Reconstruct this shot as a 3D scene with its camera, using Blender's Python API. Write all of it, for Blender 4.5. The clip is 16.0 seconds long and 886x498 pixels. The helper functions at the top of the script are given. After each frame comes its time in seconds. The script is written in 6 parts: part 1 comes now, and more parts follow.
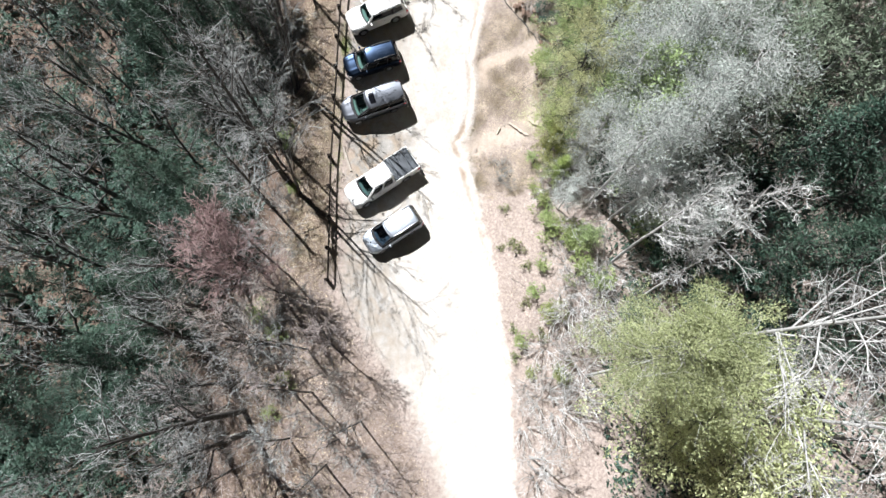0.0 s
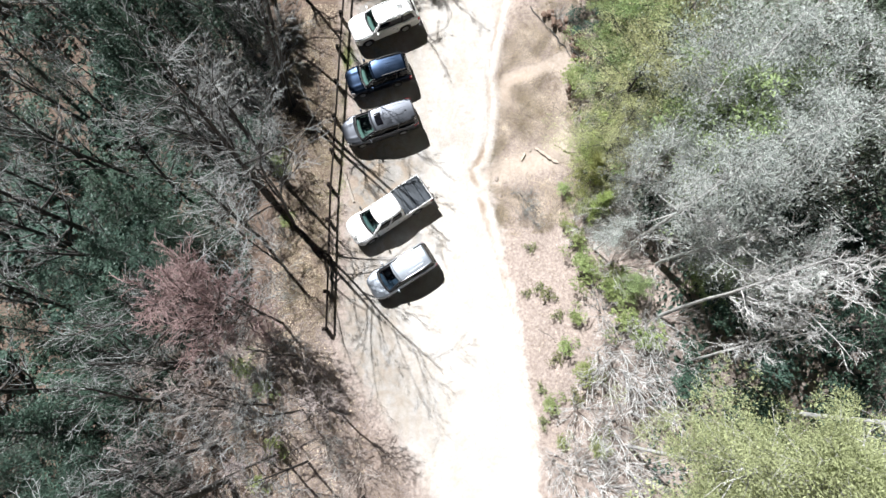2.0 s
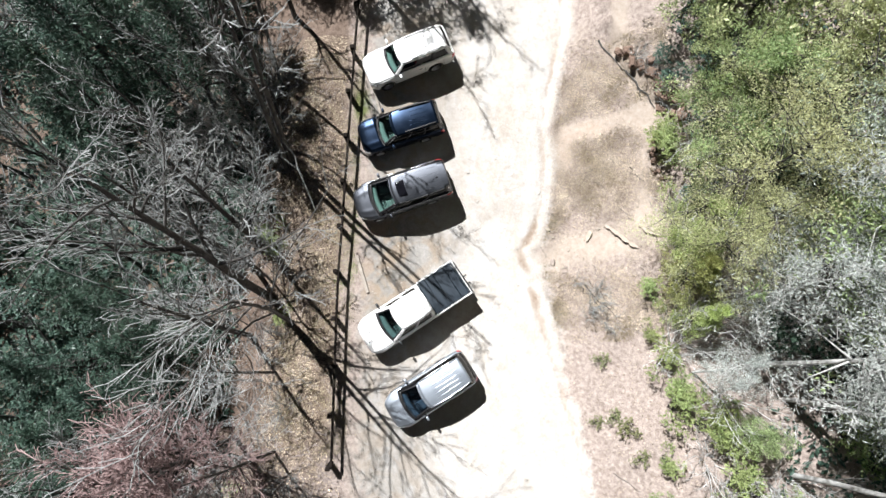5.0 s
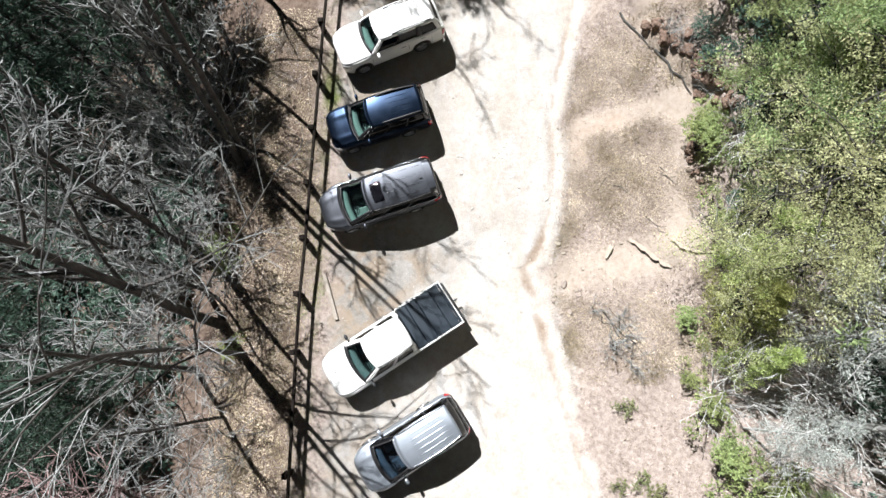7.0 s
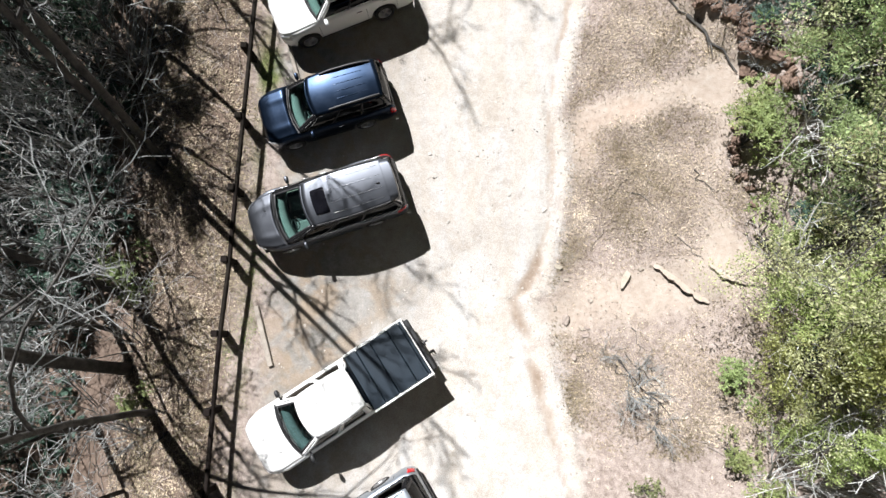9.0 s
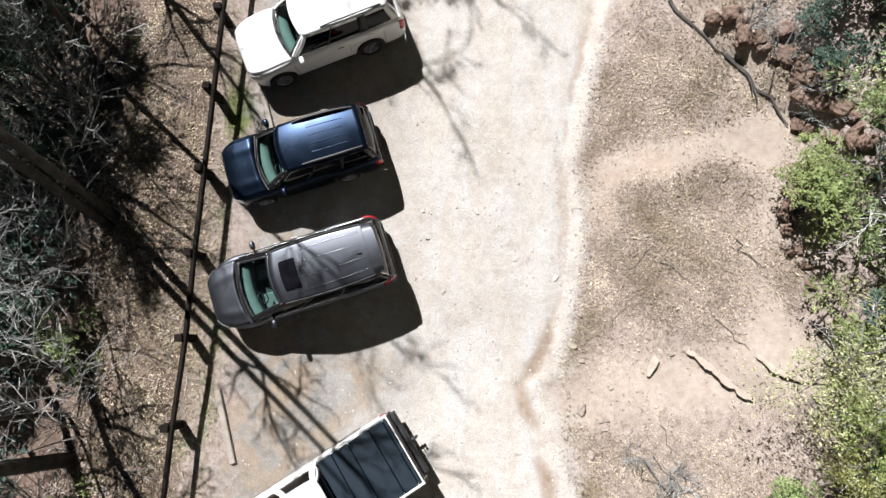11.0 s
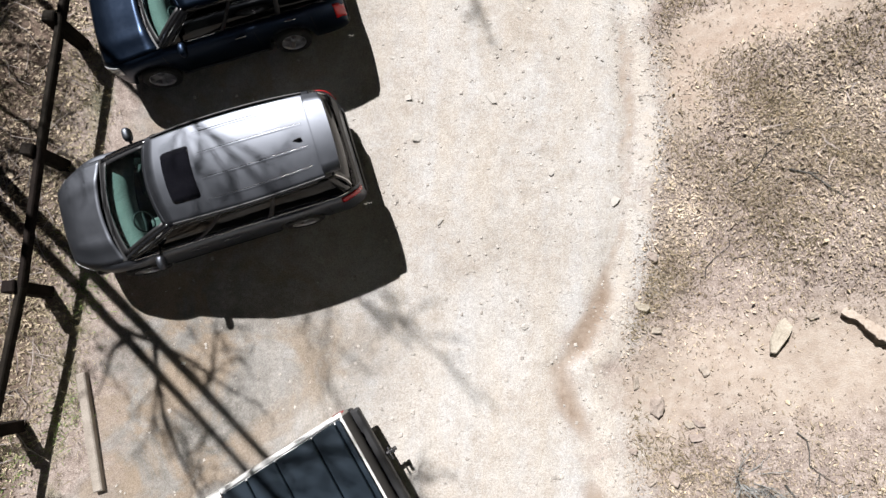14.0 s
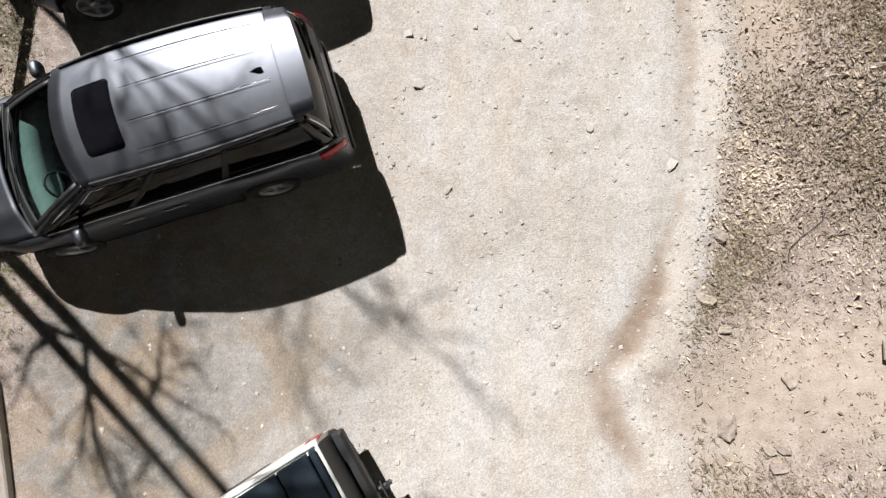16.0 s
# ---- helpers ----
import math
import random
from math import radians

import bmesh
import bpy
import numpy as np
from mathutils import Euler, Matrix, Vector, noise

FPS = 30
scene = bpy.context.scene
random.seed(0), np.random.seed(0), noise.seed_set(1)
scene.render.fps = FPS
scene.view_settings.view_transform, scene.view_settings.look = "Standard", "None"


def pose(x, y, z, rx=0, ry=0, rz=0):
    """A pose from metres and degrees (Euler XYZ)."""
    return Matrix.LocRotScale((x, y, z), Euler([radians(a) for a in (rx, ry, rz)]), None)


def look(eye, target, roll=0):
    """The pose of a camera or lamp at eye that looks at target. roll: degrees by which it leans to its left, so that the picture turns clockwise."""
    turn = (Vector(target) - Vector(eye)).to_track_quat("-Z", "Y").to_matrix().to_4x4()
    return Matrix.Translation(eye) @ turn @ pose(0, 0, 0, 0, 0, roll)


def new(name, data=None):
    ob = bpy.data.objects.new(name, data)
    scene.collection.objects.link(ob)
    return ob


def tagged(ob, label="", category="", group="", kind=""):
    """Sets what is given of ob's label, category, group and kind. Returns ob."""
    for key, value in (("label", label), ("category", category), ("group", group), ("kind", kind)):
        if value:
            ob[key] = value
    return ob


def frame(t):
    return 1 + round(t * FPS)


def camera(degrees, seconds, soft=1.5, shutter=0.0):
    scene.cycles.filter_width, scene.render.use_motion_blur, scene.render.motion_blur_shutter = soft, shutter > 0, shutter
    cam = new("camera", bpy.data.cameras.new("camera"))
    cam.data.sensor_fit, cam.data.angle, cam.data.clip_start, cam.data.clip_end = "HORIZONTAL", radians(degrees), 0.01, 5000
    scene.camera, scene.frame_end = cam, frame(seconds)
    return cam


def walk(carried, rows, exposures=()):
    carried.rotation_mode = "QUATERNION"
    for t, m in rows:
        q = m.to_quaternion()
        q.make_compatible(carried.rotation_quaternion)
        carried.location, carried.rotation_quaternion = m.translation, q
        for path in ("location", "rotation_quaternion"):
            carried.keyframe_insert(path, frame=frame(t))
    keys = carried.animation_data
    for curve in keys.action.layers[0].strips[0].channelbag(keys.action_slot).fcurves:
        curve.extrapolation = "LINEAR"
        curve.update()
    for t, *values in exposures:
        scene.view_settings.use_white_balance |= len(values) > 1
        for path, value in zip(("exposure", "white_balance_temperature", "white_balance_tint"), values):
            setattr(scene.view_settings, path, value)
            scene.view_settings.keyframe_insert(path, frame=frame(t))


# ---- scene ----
cam = camera(84.9, 16.0)
METRES, EYE, TILT, LEAN, TURN = 39.6, 38.0, -81.0, 0.0, 0.0
ROWS = [
    (0.0, 0.0, 0.0, 0.0, 0.0, 0.0, 0.0),
    (0.5, 0.0019, 0.0333, 0.0316, -0.01, 0.19, 0.01),
    (1.0, 0.0012, 0.067, 0.0541, -0.03, 0.22, -0.12),
    (1.5, -0.0067, 0.0988, 0.0692, -0.25, 0.2, -0.22),
    (2.0, -0.0305, 0.128, 0.0744, -0.13, 0.14, -0.28),
    (2.5, -0.052, 0.1567, 0.0707, -0.0, 0.1, -0.32),
    (3.0, -0.0641, 0.1874, 0.0695, 0.02, -0.09, -0.4),
    (3.5, -0.0704, 0.2206, 0.0874, 0.15, -0.08, -0.49),
    (4.0, -0.0739, 0.2545, 0.1271, 0.2, -0.06, -0.53),
    (4.5, -0.0771, 0.2908, 0.1748, 0.33, 0.19, -0.62),
    (5.0, -0.0813, 0.3263, 0.2158, 0.36, 0.47, -0.64),
    (7.5, -0.0543, 0.4806, 0.2257, 0.71, 1.21, -1.05),
    (8.0, -0.0444, 0.5115, 0.2168, 0.64, 1.06, -1.12),
    (8.5, -0.039, 0.5437, 0.2267, 0.59, 1.0, -1.13),
    (9.0, -0.0375, 0.5754, 0.2565, 0.54, 1.07, -1.16),
    (9.5, -0.0372, 0.6078, 0.2926, 0.57, 1.48, -1.22),
    (12.0, -0.033, 0.6603, 0.3079, 0.66, 1.83, -1.61),
    (12.5, -0.0342, 0.6875, 0.2994, 0.61, 1.87, -1.65),
    (13.0, -0.0351, 0.716, 0.289, 0.58, 1.85, -1.69),
    (13.5, -0.0334, 0.7439, 0.278, 0.52, 1.82, -1.75),
    (14.0, -0.0337, 0.7722, 0.2679, 0.44, 1.83, -1.84),
    (14.5, -0.0346, 0.8005, 0.2563, 0.44, 2.0, -1.94),
    (15.0, -0.031, 0.8211, 0.2511, 0.41, 1.63, -1.94),
    (15.5, -0.0341, 0.8221, 0.2521, 0.47, 1.36, -2.01),
    (16.0, -0.0366, 0.8233, 0.262, 0.66, 1.26, -2.0),
]
EXPOSURES = [(0.0, 1.38, 6230, 10), (2.0, 1.34, 6250, 10), (5.0, 1.30, 6270, 10), (8.0, 1.26, 6300, 10.5), (9.5, 1.18, 6340, 11), (12.0, 1.0, 6370, 12), (14.0, 0.94, 6460, 12), (16.0, 0.81, 6560, 12)]
walk(cam, [(t, pose(0, 0, EYE, TILT, LEAN, TURN) @ pose(METRES * x, METRES * y, METRES * z, 90 + pitch, roll, yaw)) for t, x, y, z, yaw, pitch, roll in ROWS], EXPOSURES)

# ---- daylight ----
SUN_ELEVATION = radians(49.5)
SUN_X, SUN_Y = -0.59, 0.81          # where the sun stands, seen from above
world = bpy.data.worlds.new("sky")
scene.world = world
world.use_nodes = True
wn = world.node_tree
sky = wn.nodes.new("ShaderNodeTexSky")
sky.sky_type = "NISHITA"
sky.sun_disc = False
sky.altitude, sky.air_density, sky.dust_density, sky.ozone_density = 1500.0, 0.032, 0.02, 0.4
sky.sun_elevation = SUN_ELEVATION
sky.sun_rotation = math.atan2(SUN_X, SUN_Y)
wn.links.new(sky.outputs[0], wn.nodes["Background"].inputs[0])
wn.nodes["Background"].inputs[1].default_value = 0.05
sun_data = bpy.data.lights.new("sun", "SUN")
sun_data.energy, sun_data.angle, sun_data.color = 5.0, radians(0.53), (1.0, 0.99, 0.98)
sun = new("sun", sun_data)
sun.matrix_world = look((SUN_X * 60, SUN_Y * 60, 60 * math.tan(SUN_ELEVATION)), (0, 0, 0))


# ---- materials ----
def node_mat(name):
    m = bpy.data.materials.new(name)
    m.use_nodes = True
    nt = m.node_tree
    return m, nt, nt.nodes["Principled BSDF"]


def add(nt, kind, **values):
    n = nt.nodes.new(kind)
    for key, v in values.items():
        n.inputs[key.replace("_", " ")].default_value = v
    return n


def noise_of(nt, coord, scale, detail=4.0, rough=0.6, distortion=0.0):
    n = add(nt, "ShaderNodeTexNoise", Scale=scale, Detail=detail, Roughness=rough, Distortion=distortion)
    nt.links.new(coord, n.inputs["Vector"])
    return n.outputs["Fac"]


def ramp_of(nt, fac, stops):
    r = nt.nodes.new("ShaderNodeValToRGB")
    while len(r.color_ramp.elements) < len(stops):
        r.color_ramp.elements.new(0.5)
    for e, (p, c) in zip(r.color_ramp.elements, stops):
        e.position, e.color = p, (*c, 1)
    nt.links.new(fac, r.inputs[0])
    return r.outputs[0]


def mix_of(nt, fac, a, b, kind="MIX"):
    m = nt.nodes.new("ShaderNodeMixRGB")
    m.blend_type = kind
    for sock, v in zip(m.inputs, (fac, a, b)):
        if hasattr(v, "links"):
            nt.links.new(v, sock)
        else:
            sock.default_value = v if isinstance(v, (int, float)) else (*v, 1)
    return m.outputs[0]


def math_of(nt, op, a, b=0.0, clamp=False):
    m = nt.nodes.new("ShaderNodeMath")
    m.operation, m.use_clamp = op, clamp
    for sock, v in zip(m.inputs, (a, b)):
        if hasattr(v, "links"):
            nt.links.new(v, sock)
        else:
            sock.default_value = v
    return m.outputs[0]


def bump_to(nt, bsdf, height, strength, distance):
    b = add(nt, "ShaderNodeBump", Strength=strength, Distance=distance)
    nt.links.new(height, b.inputs["Height"])
    nt.links.new(b.outputs[0], bsdf.inputs["Normal"])


def surface(name, dark, light, scale=6.0, fine=60.0, rough=0.8, bump=0.3, depth=0.01, metal=0.0, island=0.0, spread=0.0, spec=0.5):
    """A weathered two-scale surface between two base colours; island: how far single pieces differ."""
    m, nt, b = node_mat(name)
    co = nt.nodes.new("ShaderNodeTexCoord").outputs["Object"]
    big, small = noise_of(nt, co, scale), noise_of(nt, co, fine, 3.0)
    fac = math_of(nt, "ADD", math_of(nt, "MULTIPLY", big, 0.6), math_of(nt, "MULTIPLY", small, 0.4))
    mid = tuple((a + c) / 2 for a, c in zip(dark, light))
    col = ramp_of(nt, fac, [(0.36, dark), (0.5, mid), (0.64, light)])
    if island:
        g = nt.nodes.new("ShaderNodeNewGeometry").outputs["Random Per Island"]
        hsv = add(nt, "ShaderNodeHueSaturation")
        nt.links.new(col, hsv.inputs["Color"])
        nt.links.new(math_of(nt, "ADD", math_of(nt, "MULTIPLY", g, island), 1.0 - island / 2), hsv.inputs["Value"])
        col = hsv.outputs[0]
    if spread:
        o = nt.nodes.new("ShaderNodeObjectInfo").outputs["Random"]
        hsv = add(nt, "ShaderNodeHueSaturation")
        nt.links.new(col, hsv.inputs["Color"])
        nt.links.new(math_of(nt, "ADD", math_of(nt, "MULTIPLY", o, spread), 1.0 - spread / 2), hsv.inputs["Value"])
        nt.links.new(math_of(nt, "ADD", math_of(nt, "MULTIPLY", o, 0.04), 0.48), hsv.inputs["Hue"])
        col = hsv.outputs[0]
    nt.links.new(col, b.inputs["Base Color"])
    b.inputs["Roughness"].default_value, b.inputs["Metallic"].default_value = rough, metal
    b.inputs["Specular IOR Level"].default_value = spec
    if bump:
        bump_to(nt, b, small, bump, depth)
    return m


def leafy(name, dark, light, rough=0.5, translucent=0.25):
    m = surface(name, dark, light, 0.7, 9.0, rough, 0.0, island=0.5, spread=0.25)
    nt = m.node_tree
    b = nt.nodes["Principled BSDF"]
    b.inputs["Specular IOR Level"].default_value = 0.22
    t = nt.nodes.new("ShaderNodeBsdfTranslucent")
    nt.links.new(b.inputs["Base Color"].links[0].from_socket, t.inputs[0])
    mix = add(nt, "ShaderNodeMixShader", Fac=translucent)
    nt.links.new(b.outputs[0], mix.inputs[1])
    nt.links.new(t.outputs[0], mix.inputs[2])
    nt.links.new(mix.outputs[0], nt.nodes["Material Output"].inputs[0])
    return m


def car_paint(name, colour, metal=0.0, rough=0.28, dust=(0.42, 0.38, 0.33), dusty=0.2, coat=0.7):
    m, nt, b = node_mat(name)
    co = nt.nodes.new("ShaderNodeTexCoord").outputs["Object"]
    d = noise_of(nt, co, 2.2, 5.0, 0.65)
    fine = noise_of(nt, co, 40.0, 2.0)
    fac = math_of(nt, "MULTIPLY", math_of(nt, "MULTIPLY", d, fine), dusty * 2.2, True)
    nt.links.new(mix_of(nt, fac, colour, dust), b.inputs["Base Color"])
    nt.links.new(math_of(nt, "ADD", math_of(nt, "MULTIPLY", d, 0.25), rough - 0.1), b.inputs["Roughness"])
    b.inputs["Metallic"].default_value = metal
    b.inputs["Coat Weight"].default_value, b.inputs["Coat Roughness"].default_value = coat, 0.13
    return m


def glass(name, tint, gloss=0.09, ior=1.5):
    m, nt, b = node_mat(name)
    nt.nodes.remove(b)
    tr = nt.nodes.new("ShaderNodeBsdfTransparent")
    tr.inputs[0].default_value = (*tint, 1)
    gl = nt.nodes.new("ShaderNodeBsdfGlossy")
    gl.inputs["Roughness"].default_value = 0.04
    fr = add(nt, "ShaderNodeFresnel", IOR=ior)
    fac = math_of(nt, "ADD", fr.outputs[0], gloss * 0.3, True)
    mix = nt.nodes.new("ShaderNodeMixShader")
    nt.links.new(fac, mix.inputs[0])
    nt.links.new(tr.outputs[0], mix.inputs[1])
    nt.links.new(gl.outputs[0], mix.inputs[2])
    nt.links.new(mix.outputs[0], nt.nodes["Material Output"].inputs[0])
    return m


def plain(name, colour, rough=0.5, metal=0.0):
    return surface(name, tuple(c * 0.86 for c in colour), tuple(min(1, c * 1.12) for c in colour), 5.0, 80.0, rough, 0.08, 0.002, metal)


def ground_material():
    """Leaf litter, pale gravel, silt, clay and thin grass, told apart by the sheet's own zones."""
    m, nt, b = node_mat("forest_ground")
    tc = nt.nodes.new("ShaderNodeTexCoord").outputs["Object"]

    def zones(name):
        n = nt.nodes.new("ShaderNodeAttribute")
        n.attribute_name = name
        split = nt.nodes.new("ShaderNodeSeparateColor")
        nt.links.new(n.outputs["Color"], split.inputs[0])
        return n, split

    zone, sep = zones("zone")
    soil = zones("soil")[1]
    wob = math_of(nt, "SUBTRACT", noise_of(nt, tc, 1.6, 8.0, 0.72), 0.5)
    wob2 = math_of(nt, "SUBTRACT", noise_of(nt, tc, 6.5, 6.0, 0.7), 0.5)

    def mask(value, width, lo, hi, by=None):
        v = math_of(nt, "ADD", value, math_of(nt, "MULTIPLY", by or wob, width))
        r = nt.nodes.new("ShaderNodeMapRange")
        r.inputs["From Min"].default_value, r.inputs["From Max"].default_value = lo, hi
        nt.links.new(v, r.inputs["Value"])
        return r.outputs[0]

    def tint(col, fac, lo, mid, hi, amount):
        """Multiplies by a grey ramp."""
        g = ramp_of(nt, fac, [(0.34, (lo, lo * 0.985, lo * 0.965)), (0.5, (mid, mid, mid)), (0.68, (hi, hi, hi))])
        return mix_of(nt, amount, col, mix_of(nt, 1.0, col, g, "MULTIPLY"))

    fine, mid, large = noise_of(nt, tc, 45, 4), noise_of(nt, tc, 5, 5, 0.65), noise_of(nt, tc, 0.55, 4, 0.6)
    lane = nt.nodes.new("ShaderNodeMapping")
    lane.inputs["Scale"].default_value = (1.0, 0.16, 1.0)
    lane.inputs["Rotation"].default_value = (0, 0, 0.04)
    nt.links.new(tc, lane.inputs["Vector"])
    streak = noise_of(nt, lane.outputs[0], 1.5, 5, 0.62)
    stone = add(nt, "ShaderNodeTexVoronoi", Scale=52.0, Randomness=1.0)
    nt.links.new(tc, stone.inputs["Vector"])
    chip = add(nt, "ShaderNodeTexVoronoi", Scale=19.0, Randomness=1.0)
    nt.links.new(tc, chip.inputs["Vector"])
    # litter; its darker tone under the wood partly stands in for shade
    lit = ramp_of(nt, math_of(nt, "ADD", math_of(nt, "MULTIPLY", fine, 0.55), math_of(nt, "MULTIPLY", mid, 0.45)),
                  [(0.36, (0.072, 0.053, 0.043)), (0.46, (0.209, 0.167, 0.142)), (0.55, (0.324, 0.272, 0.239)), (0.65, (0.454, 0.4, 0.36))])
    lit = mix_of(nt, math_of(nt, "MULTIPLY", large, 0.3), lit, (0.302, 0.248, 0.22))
    litter_and_shade = mix_of(nt, 1.0, lit, (0.50, 0.448, 0.40), "MULTIPLY")
    lit = mix_of(nt, mask(zone.outputs["Alpha"], 0.8, 0.25, 0.8), lit, litter_and_shade)
    # gravel: crushed stone pressed into pale dust, warm and cool along the lanes
    gra = mix_of(nt, ramp_of(nt, streak, [(0.38, (0, 0, 0)), (0.62, (1, 1, 1))]), (0.437, 0.404, 0.363), (0.445, 0.433, 0.418))
    warm = ramp_of(nt, math_of(nt, "ADD", math_of(nt, "MULTIPLY", large, 0.55), math_of(nt, "MULTIPLY", mid, 0.45)), [(0.45, (0, 0, 0)), (0.62, (1, 1, 1))])
    gra = mix_of(nt, math_of(nt, "MULTIPLY", warm, 0.6), gra, (0.36, 0.313, 0.263))
    lot = nt.nodes.new("ShaderNodeAttribute")
    lot.attribute_name = "parking"
    worn = math_of(nt, "MULTIPLY", lot.outputs["Fac"], math_of(nt, "ADD", math_of(nt, "MULTIPLY", large, 0.9), 0.35), True)
    gra = mix_of(nt, worn, gra, ramp_of(nt, mid, [(0.35, (0.098, 0.093, 0.082)), (0.5, (0.15, 0.143, 0.13)), (0.66, (0.22, 0.21, 0.196))]))
    dusty = ramp_of(nt, noise_of(nt, tc, 0.9, 5, 0.65, 0.6), [(0.45, (0, 0, 0)), (0.58, (1, 1, 1))])
    gra = mix_of(nt, math_of(nt, "MULTIPLY", math_of(nt, "MULTIPLY", dusty, lot.outputs["Fac"]), 0.85), gra, (0.25, 0.198, 0.147))
    gra = tint(gra, stone.outputs["Color"], 0.80, 1.0, 1.12, 0.65)
    gra = tint(gra, fine, 0.80, 1.0, 1.14, 0.65)
    gra = tint(gra, noise_of(nt, tc, 2.3, 6, 0.7), 0.86, 1.0, 1.07, 0.85)
    big_chip = ramp_of(nt, chip.outputs["Color"], [(0.86, (0, 0, 0)), (0.93, (1, 1, 1))])
    near_mid = ramp_of(nt, chip.outputs["Distance"], [(0.22, (1, 1, 1)), (0.34, (0, 0, 0))])
    gra = mix_of(nt, math_of(nt, "MULTIPLY", math_of(nt, "MULTIPLY", big_chip, near_mid), 0.45), gra, mix_of(nt, lot.outputs["Fac"], (0.475, 0.457, 0.432), (0.30, 0.285, 0.262)))
    # silt washed out beside the rut
    silt = tint(mix_of(nt, mid, (0.461, 0.428, 0.389), (0.418, 0.371, 0.32)), fine, 0.86, 1.0, 1.06, 0.7)
    # clay
    cla = ramp_of(nt, mid, [(0.3, (0.29, 0.235, 0.19)), (0.5, (0.335, 0.281, 0.234)), (0.7, (0.375, 0.327, 0.28))])
    cla = mix_of(nt, mask(soil.outputs["Green"], 1.1, 0.3, 0.95), cla, ramp_of(nt, mid, [(0.3, (0.285, 0.2, 0.148)), (0.7, (0.365, 0.285, 0.227))]))
    cla = tint(cla, fine, 0.80, 1.0, 1.08, 0.6)
    wet = ramp_of(nt, mid, [(0.3, (0.194, 0.14, 0.101)), (0.7, (0.302, 0.241, 0.191))])
    gss = ramp_of(nt, fine, [(0.35, (0.036, 0.05, 0.014)), (0.5, (0.115, 0.137, 0.05)), (0.65, (0.238, 0.223, 0.115))])
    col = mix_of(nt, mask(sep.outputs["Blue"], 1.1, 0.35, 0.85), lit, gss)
    col = mix_of(nt, mask(sep.outputs["Green"], 1.0, 0.3, 0.75), col, cla)
    gm = mask(sep.outputs["Red"], 1.7, 0.22, 0.78)
    col = mix_of(nt, gm, col, gra)
    col = mix_of(nt, mask(soil.outputs["Red"], 2.2, 0.32, 0.72, wob2), col, silt)
    col = mix_of(nt, math_of(nt, "MULTIPLY", mask(soil.outputs["Blue"], 0.9, 0.3, 0.85), 0.85), col, wet)
    nt.links.new(col, b.inputs["Base Color"])
    b.inputs["Roughness"].default_value = 0.95
    b.inputs["Specular IOR Level"].default_value = 0.15
    h = math_of(nt, "ADD", math_of(nt, "ADD", math_of(nt, "MULTIPLY", stone.outputs["Distance"], -0.5), math_of(nt, "MULTIPLY", fine, 1.2)), math_of(nt, "MULTIPLY", mid, 1.7))
    bump_to(nt, b, h, 0.6, 0.016)
    return m


GROUND = ground_material()
BARK = surface("grey_bark", (0.022, 0.02, 0.018), (0.09, 0.083, 0.075), 3.0, 30.0, 0.92, 0.6, 0.02, spread=0.3)
TWIG = surface("twig_bark", (0.1223, 0.1262, 0.1223), (0.3864, 0.3993, 0.389), 1.5, 20.0, 0.9, 0.0, island=0.5, spread=0.25)
TWIG_BROWN = surface("brown_twig", (0.168, 0.14, 0.1288), (0.448, 0.392, 0.364), 1.5, 20.0, 0.9, 0.0, island=0.5, spread=0.25)
TWIG_RED = surface("red_budded_twig", (0.185, 0.122, 0.115), (0.38, 0.275, 0.262), 1.5, 20.0, 0.9, 0.0, island=0.5)
TWIG_PALE = surface("bleached_twig", (0.2467, 0.2415, 0.231), (0.5145, 0.5092, 0.4883), 1.5, 20.0, 0.85, 0.0, island=0.4)
LEAF_DARK = leafy("dark_evergreen_leaf", (0.0188, 0.0417, 0.0296), (0.0847, 0.1331, 0.0968), 0.4, 0.15)
LEAF_LAUREL = leafy("laurel_leaf", (0.10, 0.145, 0.045), (0.40, 0.46, 0.20), 0.4, 0.35)
LEAF_PINE = leafy("pine_needles", (0.1848, 0.224, 0.0672), (0.6048, 0.6552, 0.28), 0.5, 0.5)
LEAF_OLIVE = leafy("olive_new_leaf", (0.285, 0.2964, 0.1425), (0.6669, 0.6726, 0.399), 0.5, 0.48)
LEAF_COOL = leafy("cool_green_leaf", (0.1375, 0.1925, 0.077), (0.495, 0.583, 0.2915), 0.5, 0.45)
LEAF_PALE = leafy("pale_grey_needles", (0.2828, 0.3169, 0.2877), (0.5851, 0.6144, 0.5802), 0.55, 0.35)
LEAF_GREY = leafy("grey_green_leaf", (0.0975, 0.13, 0.0858), (0.351, 0.416, 0.3055), 0.55, 0.3)
LEAF_LIGHT = leafy("light_green_needles", (0.2109, 0.2489, 0.1139), (0.464, 0.5146, 0.291), 0.55, 0.36)
LEAF_SEEDLING = leafy("dull_green_leaf", (0.07, 0.085, 0.035), (0.28, 0.295, 0.14), 0.5, 0.25)
LITTER = surface("dry_leaf", (0.15, 0.112, 0.082), (0.50, 0.42, 0.335), 0.8, 14.0, 0.85, 0.0, island=0.9)
LITTER_BROWN = surface("brown_oak_leaf", (0.125, 0.09, 0.058), (0.60, 0.50, 0.365), 0.8, 14.0, 0.85, 0.0, island=0.9)
PEBBLE = surface("gravel_stone", (0.302, 0.274, 0.241), (0.432, 0.403, 0.367), 0.9, 30.0, 0.9, 0.2, 0.004, island=0.5)
PALE_STONE = surface("pale_dusty_stone", (0.36, 0.335, 0.30), (0.47, 0.445, 0.41), 2.5, 30.0, 0.9, 0.3, 0.006)
